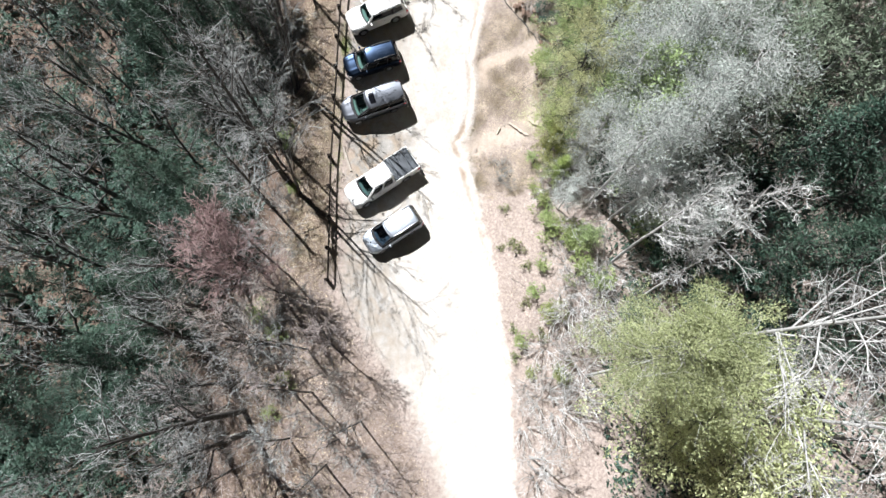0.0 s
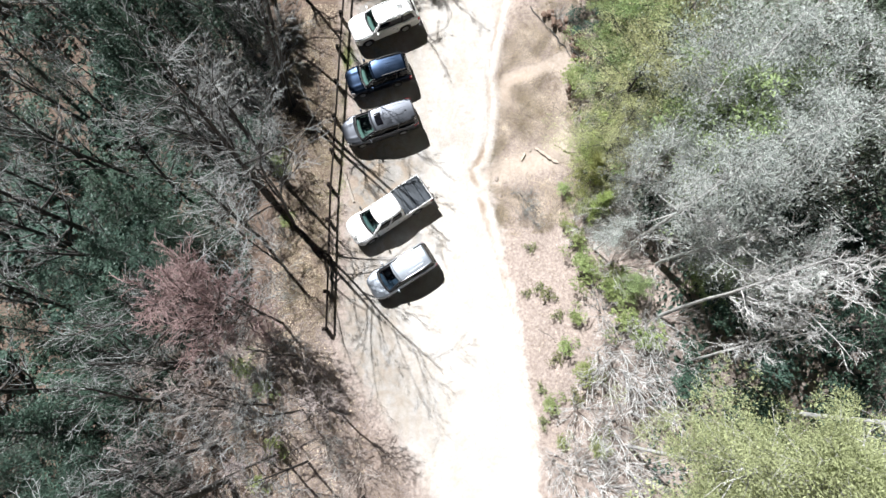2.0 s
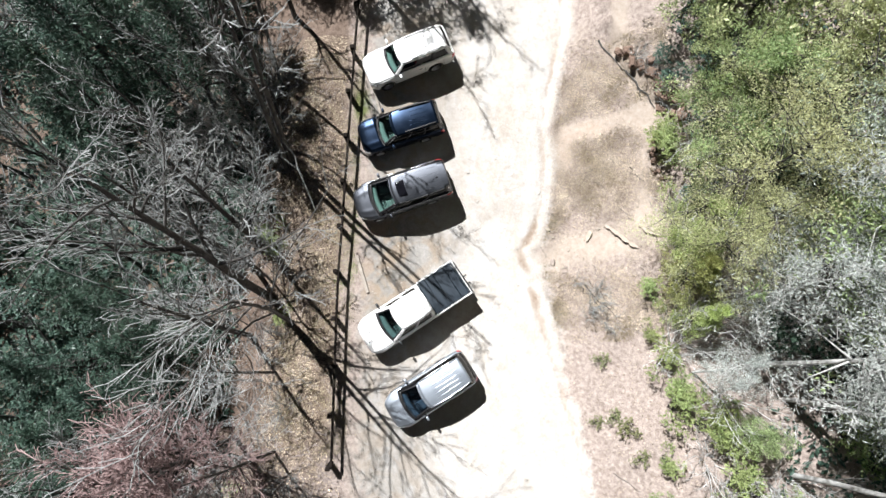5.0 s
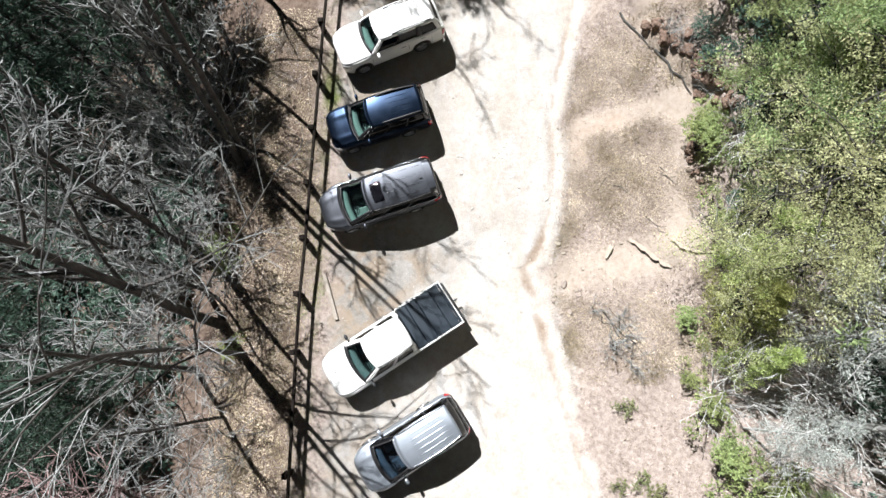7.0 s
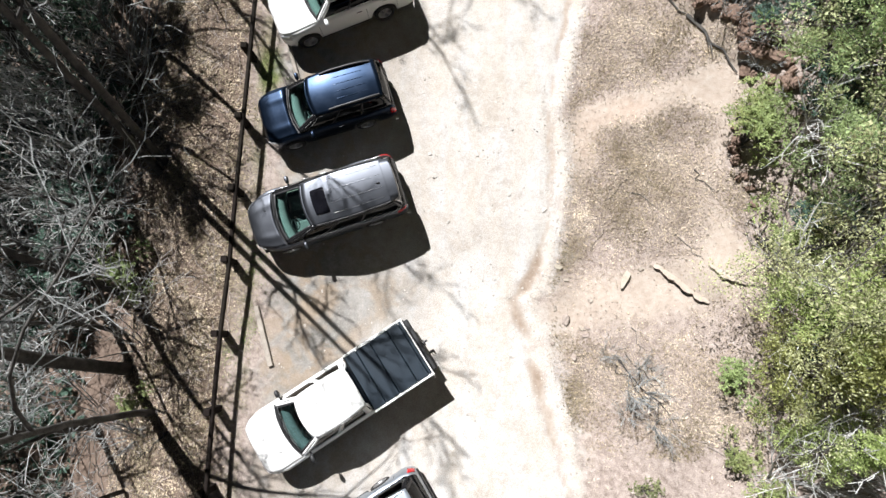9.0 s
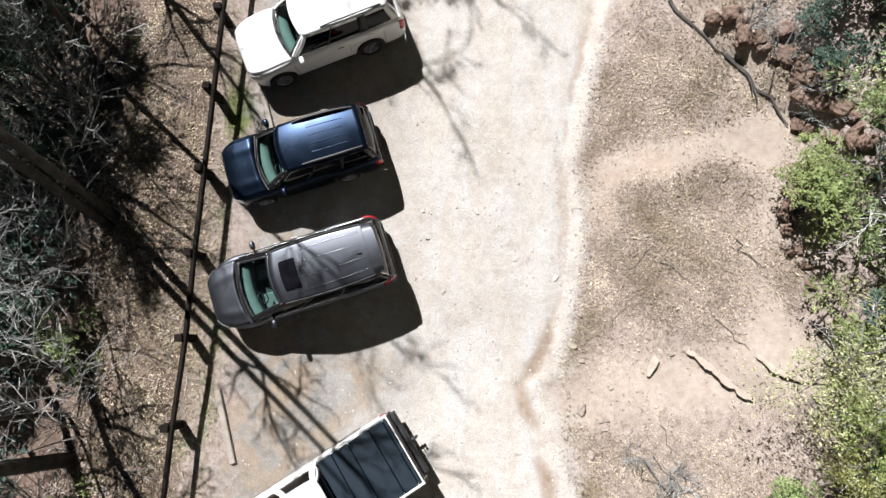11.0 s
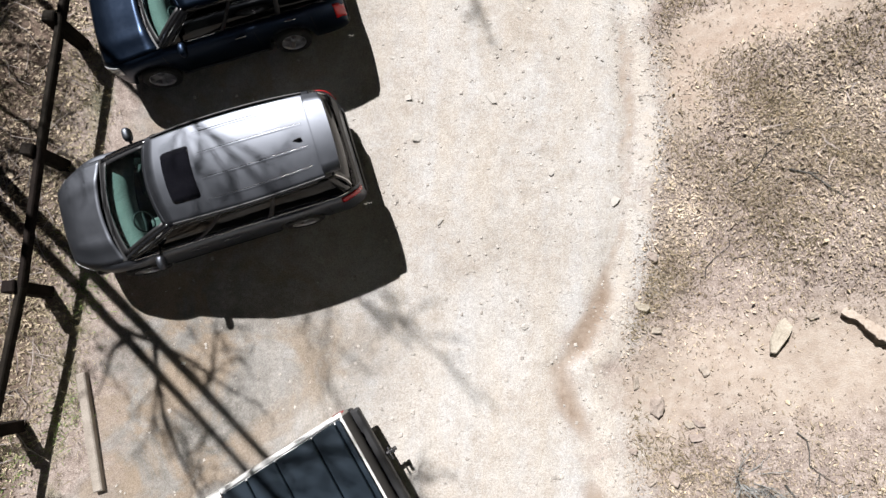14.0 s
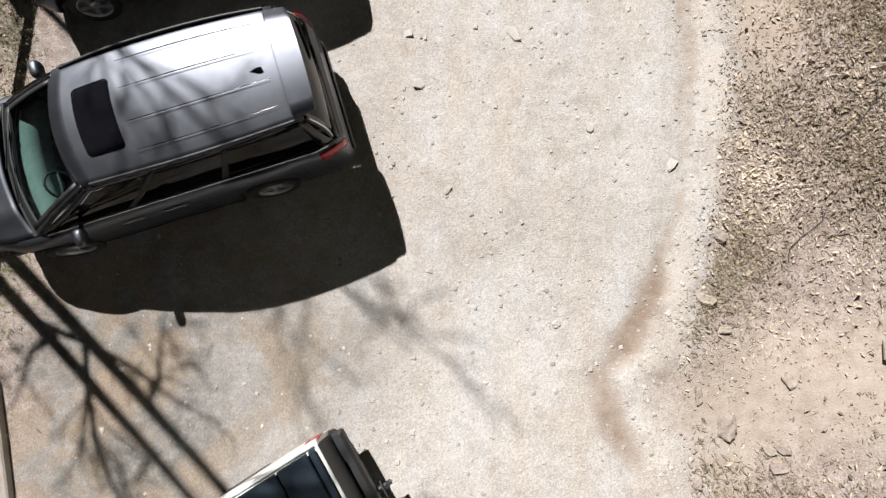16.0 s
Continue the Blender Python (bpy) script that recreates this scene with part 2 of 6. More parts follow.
CLAY_ROCK = surface("clay_stained_sandstone", (0.27, 0.216, 0.173), (0.385, 0.33, 0.277), 2.5, 22.0, 0.95, 0.6, 0.02)
RED_SOIL = surface("raw_red_soil", (0.086, 0.054, 0.04), (0.245, 0.169, 0.126), 3.0, 24.0, 0.95, 0.7, 0.03)
ROCK = surface("sandstone", (0.23, 0.191, 0.155), (0.396, 0.346, 0.292), 2.5, 26.0, 0.92, 0.5, 0.02, spread=0.2)
OLD_WOOD = surface("silvered_timber", (0.187, 0.158, 0.13), (0.331, 0.295, 0.252), 3.0, 40.0, 0.9, 0.4, 0.008)
RAIL_WOOD = surface("dark_stained_timber", (0.006, 0.005, 0.004), (0.02, 0.015, 0.012), 3.0, 45.0, 0.9, 0.5, 0.01, spread=0.25, spec=0.12)
GRASS = leafy("dry_grass", (0.17, 0.15, 0.075), (0.50, 0.435, 0.29), 0.7, 0.3)

GREEN_GRASS = leafy("green_grass", (0.07, 0.12, 0.025), (0.26, 0.36, 0.10), 0.6, 0.3)
PAINT_WHITE = car_paint("white_paint", (0.82, 0.82, 0.80), 0.0, 0.3, dusty=0.08)
PAINT_NAVY = car_paint("dark_blue_paint", (0.004, 0.013, 0.031), 0.85, 0.33, dusty=0.02, coat=0.03)
PAINT_GREY = car_paint("grey_metallic_paint", (0.098, 0.105, 0.12), 0.96, 0.45, dusty=0.015, coat=0.2)
PAINT_SILVER = car_paint("pale_silver_paint", (0.36, 0.40, 0.45), 0.78, 0.45, dusty=0.06, coat=0.5)
BLACK = plain("black_plastic", (0.013, 0.013, 0.014), 0.55)
RUBBER = plain("tyre_rubber", (0.016, 0.015, 0.014), 0.85)
CHROME = plain("bright_metal", (0.62, 0.62, 0.62), 0.25, 1.0)
ALLOY = plain("wheel_alloy", (0.45, 0.45, 0.46), 0.35, 0.8)
CABIN = plain("cabin_trim", (0.054, 0.054, 0.054), 0.75)
SEAT = plain("seat_fabric", (0.158, 0.158, 0.151), 0.85)
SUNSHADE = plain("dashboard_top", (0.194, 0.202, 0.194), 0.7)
GLASS_FRONT = glass("green_windscreen_glass", (0.35, 0.62, 0.56))
GLASS_TEAL = glass("dark_teal_windscreen_glass", (0.20, 0.36, 0.36))
GLASS_DARK = glass("smoked_glass", (0.003, 0.0035, 0.0035), 0.0, 1.36)
# Blue in this tint stands in for sky reflected in the glass.
GLASS_SKY_TINT = glass("sky_tint_windscreen_glass", (0.085, 0.15, 0.235))
BLACK_TRIM = plain("gloss_black_trim", (0.009, 0.009, 0.01), 0.22)
BLACK_GLASS = plain("black_glass", (0.006, 0.006, 0.008), 0.06)
LAMP_RED = plain("tail_lamp_red", (0.42, 0.015, 0.018), 0.2)
LAMP_CLEAR = plain("head_lamp_glass", (0.55, 0.56, 0.57), 0.12, 0.4)
TONNEAU = plain("black_vinyl", (0.012, 0.02, 0.029), 0.42)


# ---- mesh helpers ----
class Geo:
    """Gathers quads for one mesh."""

    def __init__(self):
        self.v, self.f, self.n = [], [], 0

    def put(self, verts, quads):
        verts = np.asarray(verts, float).reshape(-1, 3)
        self.v.append(verts)
        self.f.append(np.asarray(quads, int).reshape(-1, 4) + self.n)
        self.n += len(verts)

    def grid(self, pts):
        """pts: rows x columns x 3."""
        pts = np.asarray(pts, float)
        r, c = pts.shape[:2]
        i = np.arange(r * c).reshape(r, c)
        self.put(pts.reshape(-1, 3), np.stack([i[:-1, :-1], i[:-1, 1:], i[1:, 1:], i[1:, :-1]], -1))

    def tube(self, path, radii, sides=5, cap=False):
        path = np.asarray(path, float)
        d = np.gradient(path, axis=0)
        d /= np.linalg.norm(d, axis=1)[:, None] + 1e-9
        ref = np.where(np.abs(d[:, 2:3]) > 0.9, [[1.0, 0, 0]], [[0, 0, 1.0]])
        a = np.cross(d, ref)
        a /= np.linalg.norm(a, axis=1)[:, None] + 1e-9
        b = np.cross(d, a)
        k = np.arange(sides) * 2 * math.pi / sides
        ring = path[:, None] + np.asarray(radii, float)[:, None, None] * (a[:, None] * np.cos(k)[:, None] + b[:, None] * np.sin(k)[:, None])
        i = np.arange(len(path) * sides).reshape(len(path), sides)
        j = np.roll(i, -1, 1)
        self.put(ring.reshape(-1, 3), np.stack([i[:-1], j[:-1], j[1:], i[1:]], -1))
        if cap:
            for row, p in ((ring[0], path[0]), (ring[-1], path[-1])):
                mid = row * 0.35 + p * 0.65
                q = np.arange(sides)
                self.put(np.vstack([row, mid]), np.stack([q, (q + 1) % sides, (q + 1) % sides + sides, q + sides], -1))
                if sides in (4, 8):
                    self.put(mid, [[0, 1, 2, 3]] if sides == 4 else [[0, 1, 2, 3], [4, 5, 6, 7], [0, 3, 4, 7]])

    def box(self, lo, hi, bevel=0.0):
        (x0, y0, z0), (x1, y1, z1) = lo, hi
        b = min(bevel, (x1 - x0) / 2.2, (y1 - y0) / 2.2, (z1 - z0) / 2.2)
        rings = []
        for z, s in ((z0, b), (z0 + b, 0), (z1 - b, 0), (z1, b)) if b else ((z0, 0), (z1, 0)):
            xa, xb, ya, yb = x0 + s, x1 - s, y0 + s, y1 - s
            if b:
                c = b * 0.6
                rings.append([(xa + c, ya, z), (xb - c, ya, z), (xb, ya + c, z), (xb, yb - c, z), (xb - c, yb, z), (xa + c, yb, z), (xa, yb - c, z), (xa, ya + c, z)])
            else:
                rings.append([(xa, ya, z), (xb, ya, z), (xb, yb, z), (xa, yb, z)])
        n = len(rings[0])
        i = np.arange(len(rings) * n).reshape(-1, n)
        j = np.roll(i, -1, 1)
        self.put(np.array(rings).reshape(-1, 3), np.stack([i[:-1], j[:-1], j[1:], i[1:]], -1))
        for row, flip in ((rings[0], 1), (rings[-1], 0)):
            q = [[0, 1, 2, 3]] if n == 4 else [[0, 1, 2, 3], [0, 3, 4, 7], [4, 5, 6, 7]]
            self.put(row, [x[::-1] for x in q] if flip else q)

    def leaves(self, at, along, side, fold=None):
        """Folded four-cornered leaves: at, along, side are N x 3."""
        n = len(at)
        up = np.cross(along, side)
        up *= (np.linalg.norm(side, axis=1) / (np.linalg.norm(up, axis=1) + 1e-9))[:, None] * 0.35
        v = np.stack([at, at + along * 0.45 + side + up, at + along, at + along * 0.45 - side + up], 1)
        self.put(v.reshape(-1, 3), np.arange(4 * n).reshape(n, 4))

    def mesh(self, name, smooth=False):
        v, f = np.vstack(self.v), np.vstack(self.f)
        me = bpy.data.meshes.new(name)
        me.vertices.add(len(v))
        me.vertices.foreach_set("co", v.astype(np.float32).ravel())
        me.loops.add(f.size)
        me.loops.foreach_set("vertex_index", f.astype(np.int32).ravel())
        me.polygons.add(len(f))
        me.polygons.foreach_set("loop_start", np.arange(0, f.size, 4, dtype=np.int32))
        me.polygons.foreach_set("use_smooth", np.full(len(f), smooth))
        me.update(calc_edges=True)
        return me


def part(name, geo, material, parent=None, label="", smooth=False, thick=0.0):
    me = geo.mesh(name, smooth) if isinstance(geo, Geo) else geo
    if thick:
        bm = bmesh.new()
        bm.from_mesh(me)
        bmesh.ops.remove_doubles(bm, verts=bm.verts, dist=1e-4)
        bmesh.ops.recalc_face_normals(bm, faces=bm.faces)
        bmesh.ops.solidify(bm, geom=bm.faces[:], thickness=thick)
        for f in bm.faces:
            f.smooth = smooth
        bm.to_mesh(me)
        bm.free()
    if not me.materials:
        me.materials.append(material)
    ob = new(name, me)
    ob.parent = parent
    if label:
        ob["label"] = label
    return ob


def thing(name, label, category, group="", kind=""):
    return tagged(new(name), label, category, group, kind)


# ---- lie of the land ----
def ease(a, b, x):
    t = np.clip((np.asarray(x, float) - a) / (b - a), 0, 1)
    return t * t * (3 - 2 * t)


EDGE_Y = (-60, -12, -4.7, -2.6, 0.8, 4.2, 5.7, 10.6, 12.7, 13.4, 14.0, 14.45, 14.85, 15.2, 15.8, 16.4, 17.8, 19.8, 21.7, 25.5, 27, 60)
EDGE_R = (6.5, 4.9, 4.7, 4.7, 4.0, 3.7, 3.4, 2.1, 1.47, 1.37, 1.17, 0.95, 0.82, 1.25, 1.5, 1.74, 2.05, 2.2, 2.02, 2.7, 3.1, 5.0)
LEFT_Y = (-60, -12.5, -9.3, -7.7, -5.1, -4.1, -1.6, 0.6, 3.2, 5, 27, 60)
LEFT_X = (-1.5, 0.1, -1.3, -2.0, -3.1, -4.0, -5.7, -7.3, -8.5, -8.4, -8.0, -7.0)


LEDGES = [([(6.62, 15.95), (7.02, 15.55), (7.47, 15.37), (8.25, 15.25)], 0.13), ([(5.20, 16.02), (5.74, 15.54), (6.19, 15.06), (6.75, 14.68)], 0.11)]


def rock_step(x, y, line, tall):
    """A low step in the bank along a broken line, fading into the slope behind it."""
    p = np.array(line)
    d = p[-1] - p[0]
    length = math.hypot(*d)
    d = d / length
    along = lambda a, b: ((a - p[0, 0]) * d[0] + (b - p[0, 1]) * d[1]) / length
    across = lambda a, b: -(a - p[0, 0]) * d[1] + (b - p[0, 1]) * d[0]
    u = along(x, y)
    w = across(x, y) - np.interp(u, along(p[:, 0], p[:, 1]), across(p[:, 0], p[:, 1])) + 0.03 * np.sin(23 * u) + 0.02 * np.sin(57 * u)
    k = np.clip(np.sin(np.pi * np.clip(u, 0, 1)), 0, 1) ** 0.6
    return tall * k * ease(-0.02, 0.07, w) * (1 - ease(0.25, 1.5, w))


def land(x, y):
    """Height of the ground in metres."""
    x, y = np.asarray(x, float), np.asarray(y, float)
    z = 0.10 * np.clip(y - 14.5, 0, 30) * ease(14, 18, y)
    k = 0.45 + 0.55 * ease(-5, 4, y)
    bank = 0.5 * (np.minimum(x, 6.6) - 2.9) * ease(2.9, 4.2, x) + 0.4 * np.clip(x - 6.6, 0, 6.4) + 0.22 * np.clip(x - 13, 0, 40)
    z = z + np.where(x > 2.9, bank * k, 0)
    z = z - 0.33 * np.clip(-9.5 - x, 0, 22.5) * ease(9.5, 13, -x)
    r = x - np.interp(y, EDGE_Y, EDGE_R)
    z = z - 0.05 * np.exp(-((r - 0.02) / 0.2) ** 2) + 0.035 * np.exp(-((r - 0.5) / 0.35) ** 2)
    sx = x - np.interp(y, (20, 21.45, 22.1, 22.95, 23.85, 24.8, 28), (8.6, 8.1, 7.6, 7.05, 6.45, 5.9, 5.0)) + 0.09 * np.sin(3.1 * y) + 0.04 * np.sin(7.3 * y + x)
    z = z + 0.5 * ease(-0.2, 0.4, sx) * ease(19, 21.5, y)
    for line, tall in LEDGES:
        z = z + rock_step(x, y, line, tall)
    off = ease(0.5, 2.0, np.maximum(r, -(x - np.interp(y, LEFT_Y, LEFT_X))))
    z = z + off * (0.10 * np.sin(x * 1.3 + 0.7 * np.sin(y * 0.8)) * np.cos(y * 1.1) + 0.04 * np.sin(3.1 * x + y) * np.sin(2.7 * y))
    return z + 0.012 * np.sin(2.1 * x + 0.4 * y) * np.sin(1.7 * y)


def leaf_patches(x, y):
    """Where leaves have drifted thickly on the bank."""
    spot = lambda cx, cy, rx, ry: np.exp(-((x - cx) / rx) ** 2 - ((y - cy) / ry) ** 2)
    return 0.9 * spot(5.2, 18.7, 1.6, 1.5) + 0.55 * spot(6.6, 18.0, 0.8, 1.4) + 0.8 * spot(4.8, 12.1, 1.2, 1.0) + 0.7 * spot(4.4, 23.8, 1.4, 1.2) + 0.45 * spot(3.1, 18.0, 0.5, 1.6) + 0.5 * spot(6.6, 12.2, 1.0, 1.0)


def clearings(x, y):
    """Bare clay on the bank: the trodden path, a washed band and a strip under the shrubs."""
    path = np.exp(-((y - 14.6 - 0.25 * (x - 3)) / 1.25) ** 2) * ease(1.2, 3.0, x) * (1 - ease(7.0, 9.0, x))
    band = np.exp(-((y - 21.5 - 0.12 * (x - 5)) / 0.62) ** 2) * ease(2.6, 3.8, x) * (1 - ease(6.8, 7.8, x))
    edge = 0.75 * np.exp(-((x - 6.95 - 0.2 * np.sin(1.3 * y)) / 0.55) ** 2) * ease(15.5, 17.0, y) * (1 - ease(21.5, 23, y))
    return path + band + edge + 0.55 * np.exp(-((x - 3.15) / 0.42) ** 2 - ((y - 20.0) / 1.5) ** 2) + 0.5 * np.exp(-((x - 6.0) / 1.0) ** 2 - ((y - 13.0) / 0.7) ** 2)


def height(x, y):
    return float(land(x, y))


def slope_pose(x, y, yaw=0.0, sink=0.0):
    """Stands a thing on the ground, square to its slope."""
    e = 1.2
    n = Vector((-(height(x + e, y) - height(x - e, y)) / (2 * e), -(height(x, y + e) - height(x, y - e)) / (2 * e), 1)).normalized()
    q = Vector((0, 0, 1)).rotation_difference(n)
    return Matrix.Translation((x, y, height(x, y) - sink)) @ q.to_matrix().to_4x4() @ pose(0, 0, 0, 0, 0, yaw)


def axis(lo, hi, step, out):
    near = np.arange(lo, hi + step / 2, step)
    far = [step]
    while sum(far) < out:
        far.append(far[-1] * 1.25)
    far = np.cumsum(far)
    return np.concatenate([lo - far[::-1], near, near[-1] + far])


gx, gy = axis(-13, 9, 0.16, 900), axis(-13, 29, 0.18, 900)
# finer where the ledges break the bank
gx = np.unique(np.round(np.concatenate([gx, np.arange(5.0, 8.5, 0.04)]), 3))
gy = np.unique(np.round(np.concatenate([gy, np.arange(14.5, 16.4, 0.04)]), 3))
GX, GY = np.meshgrid(gx, gy)
geo = Geo()
geo.grid(np.stack([GX, GY, land(GX, GY)], -1))
me = geo.mesh("ground", True)
R_EDGE = GX - np.interp(GY, EDGE_Y, EDGE_R)
L_EDGE = np.interp(GY, LEFT_Y, LEFT_X) - GX
out = np.maximum(R_EDGE, L_EDGE)
low = 1 - ease(1.0, 5.0, GY)
up_road = ease(8, 11, GY)
gravel = (1 - ease(-0.3, 0.8 + 0.5 * up_road + 0.7 * up_road * (1 - ease(16, 18, GY)), R_EDGE)) * (1 - ease(-1.7 - 0.6 * low, 0.6 + 0.9 * low, L_EDGE))
rut_w = 0.10 + 0.17 * (1 - ease(15.8, 17.2, GY)) * ease(9, 12, GY)
rut = np.exp(-((R_EDGE + 0.05 * np.sin(5 * GY)) / rut_w) ** 2) * np.clip(0.8 + 0.35 * np.sin(GY * 1.3) + 0.25 * np.sin(GY * 3.7), 0.35, 1) * ease(-8, 6, GY)
gravel = np.clip(gravel + 0.32 * np.exp(-((R_EDGE - 0.35 - 0.12 * np.sin(GY * 1.1)) / 0.24) ** 2) * np.clip(0.6 + 0.4 * np.sin(GY * 2.3) + 0.3 * np.sin(GY * 5.1), 0, 1), 0, 1) * (1 - 0.95 * rut)
bare = clearings(GX, GY)
red = np.exp(-(((GX - 4.6) / 1.6) ** 2 + ((GY - 21.3) / 0.8) ** 2)) + 0.8 * np.exp(-(((GX - 3.3) / 0.5) ** 2 + ((GY - 20.2) / 1.0) ** 2))
strip = np.exp(-((R_EDGE - 0.8) / 0.5) ** 2) * ease(-14, -4, GY) * (1 - ease(8, 11, GY)) * 0.35
scarp = np.exp(-((GX - np.interp(GY, (20, 22, 25), (8.6, 7.6, 5.9))) / 0.5) ** 2) * ease(19.5, 21, GY) * 0.9
verge = 0.55 * np.exp(-((R_EDGE - 1.1) / 0.5) ** 2) * up_road * (0.6 + 0.4 * np.sin(GY * 1.9 + 1))
clay = np.clip(0.85 * bare + 0.3 * red + strip + 1.3 * rut + scarp + verge, 0, 1)
moss = 0.42 * np.exp(-((L_EDGE - 0.2) / 0.6) ** 2) * ease(3, 6, GY) + 0.9 * np.exp(-((GX + 8.0) / 0.5) ** 2 - ((GY - 23.0) / 0.8) ** 2)
leafy_bank = leaf_patches(GX, GY)
# Fourth value darkens litter: drifts on the bank, wood floor partly for its shade.
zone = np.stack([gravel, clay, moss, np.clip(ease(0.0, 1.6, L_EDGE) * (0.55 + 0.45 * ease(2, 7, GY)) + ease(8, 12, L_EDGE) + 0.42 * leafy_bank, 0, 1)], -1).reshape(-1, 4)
dirt_and_shade = ease(-6.4, -2.0, L_EDGE) * ease(-7, 1, GY) * (0.58 + 0.22 * ease(8, 11, GY))
# Spot near (-6.4, 14.2): dark gravel, and partly a stand-in for branch shade.
dirt_and_shade = np.clip(dirt_and_shade + 0.5 * np.exp(-(((GX + 3.4) / 1.2) ** 2 + ((GY - 14.9) / 1.0) ** 2)) + 0.55 * np.exp(-(((GX + 6.4) / 1.7) ** 2 + ((GY - 14.2) / 1.6) ** 2)), 0, 1)
silt = np.exp(-((R_EDGE - 0.38 - 0.10 * np.sin(GY * 1.1)) / 0.24) ** 2) * np.clip(0.75 + 0.35 * np.sin(GY * 1.7) + 0.3 * np.sin(GY * 4.3), 0, 1) * ease(14.6, 16.4, GY)
silt = np.maximum(silt, 0.45 * np.exp(-((R_EDGE - 0.35) / 0.3) ** 2) * ease(-14, -2, GY) * (1 - ease(13, 14.5, GY)))
rut_wet = rut * np.clip(0.25 + ease(11, 12.5, GY) * (1 - ease(16.4, 17.2, GY)) * 0.9 - 0.6 * np.exp(-((GY - 15.05) / 0.22) ** 2), 0, 1)
soil = np.stack([0.8 * silt, np.clip(0.55 * red, 0, 1), rut_wet, np.ones_like(silt)], -1).reshape(-1, 4)
attr = me.color_attributes.new("soil", "FLOAT_COLOR", "POINT")
attr.data.foreach_set("color", soil.astype(np.float32).ravel())
worn = me.attributes.new("parking", "FLOAT", "POINT")
worn.data.foreach_set("value", dirt_and_shade.astype(np.float32).ravel())
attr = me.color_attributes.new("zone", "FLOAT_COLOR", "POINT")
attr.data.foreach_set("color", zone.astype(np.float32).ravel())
ground = tagged(part("ground", me, GROUND), "pale gravel lot and leaf-covered forest floor with red clay", "ground", kind="structure")


# ---- cars ----
def lathe(profile, steps=24):
    """Turns (radius, y) pairs round the y axis."""
    g = Geo()
    k = np.linspace(0, 2 * math.pi, steps + 1)
    g.grid([[(r * math.cos(a), y, r * math.sin(a)) for a in k] for r, y in profile])
    return g


def ellipsoid(c, r, n=10):
    g = Geo()
    a, b = np.meshgrid(np.linspace(-math.pi / 2, math.pi / 2, n), np.linspace(0, 2 * math.pi, n * 2))
    e = lambda v, p: np.sign(v) * np.abs(v) ** p
    g.grid(np.stack([c[0] + r[0] * e(np.cos(a), 0.7) * e(np.cos(b), 0.7), c[1] + r[1] * e(np.cos(a), 0.7) * e(np.sin(b), 0.7), c[2] + r[2] * e(np.sin(a), 0.7)], -1))
    return g


PROFILE_F = (0.0, 0.10, 0.35, 0.62, 0.86, 0.96, 1.0)
PROFILE_W = (0.93, 0.985, 1.0, 0.992, 0.965, 0.93, 0.88)


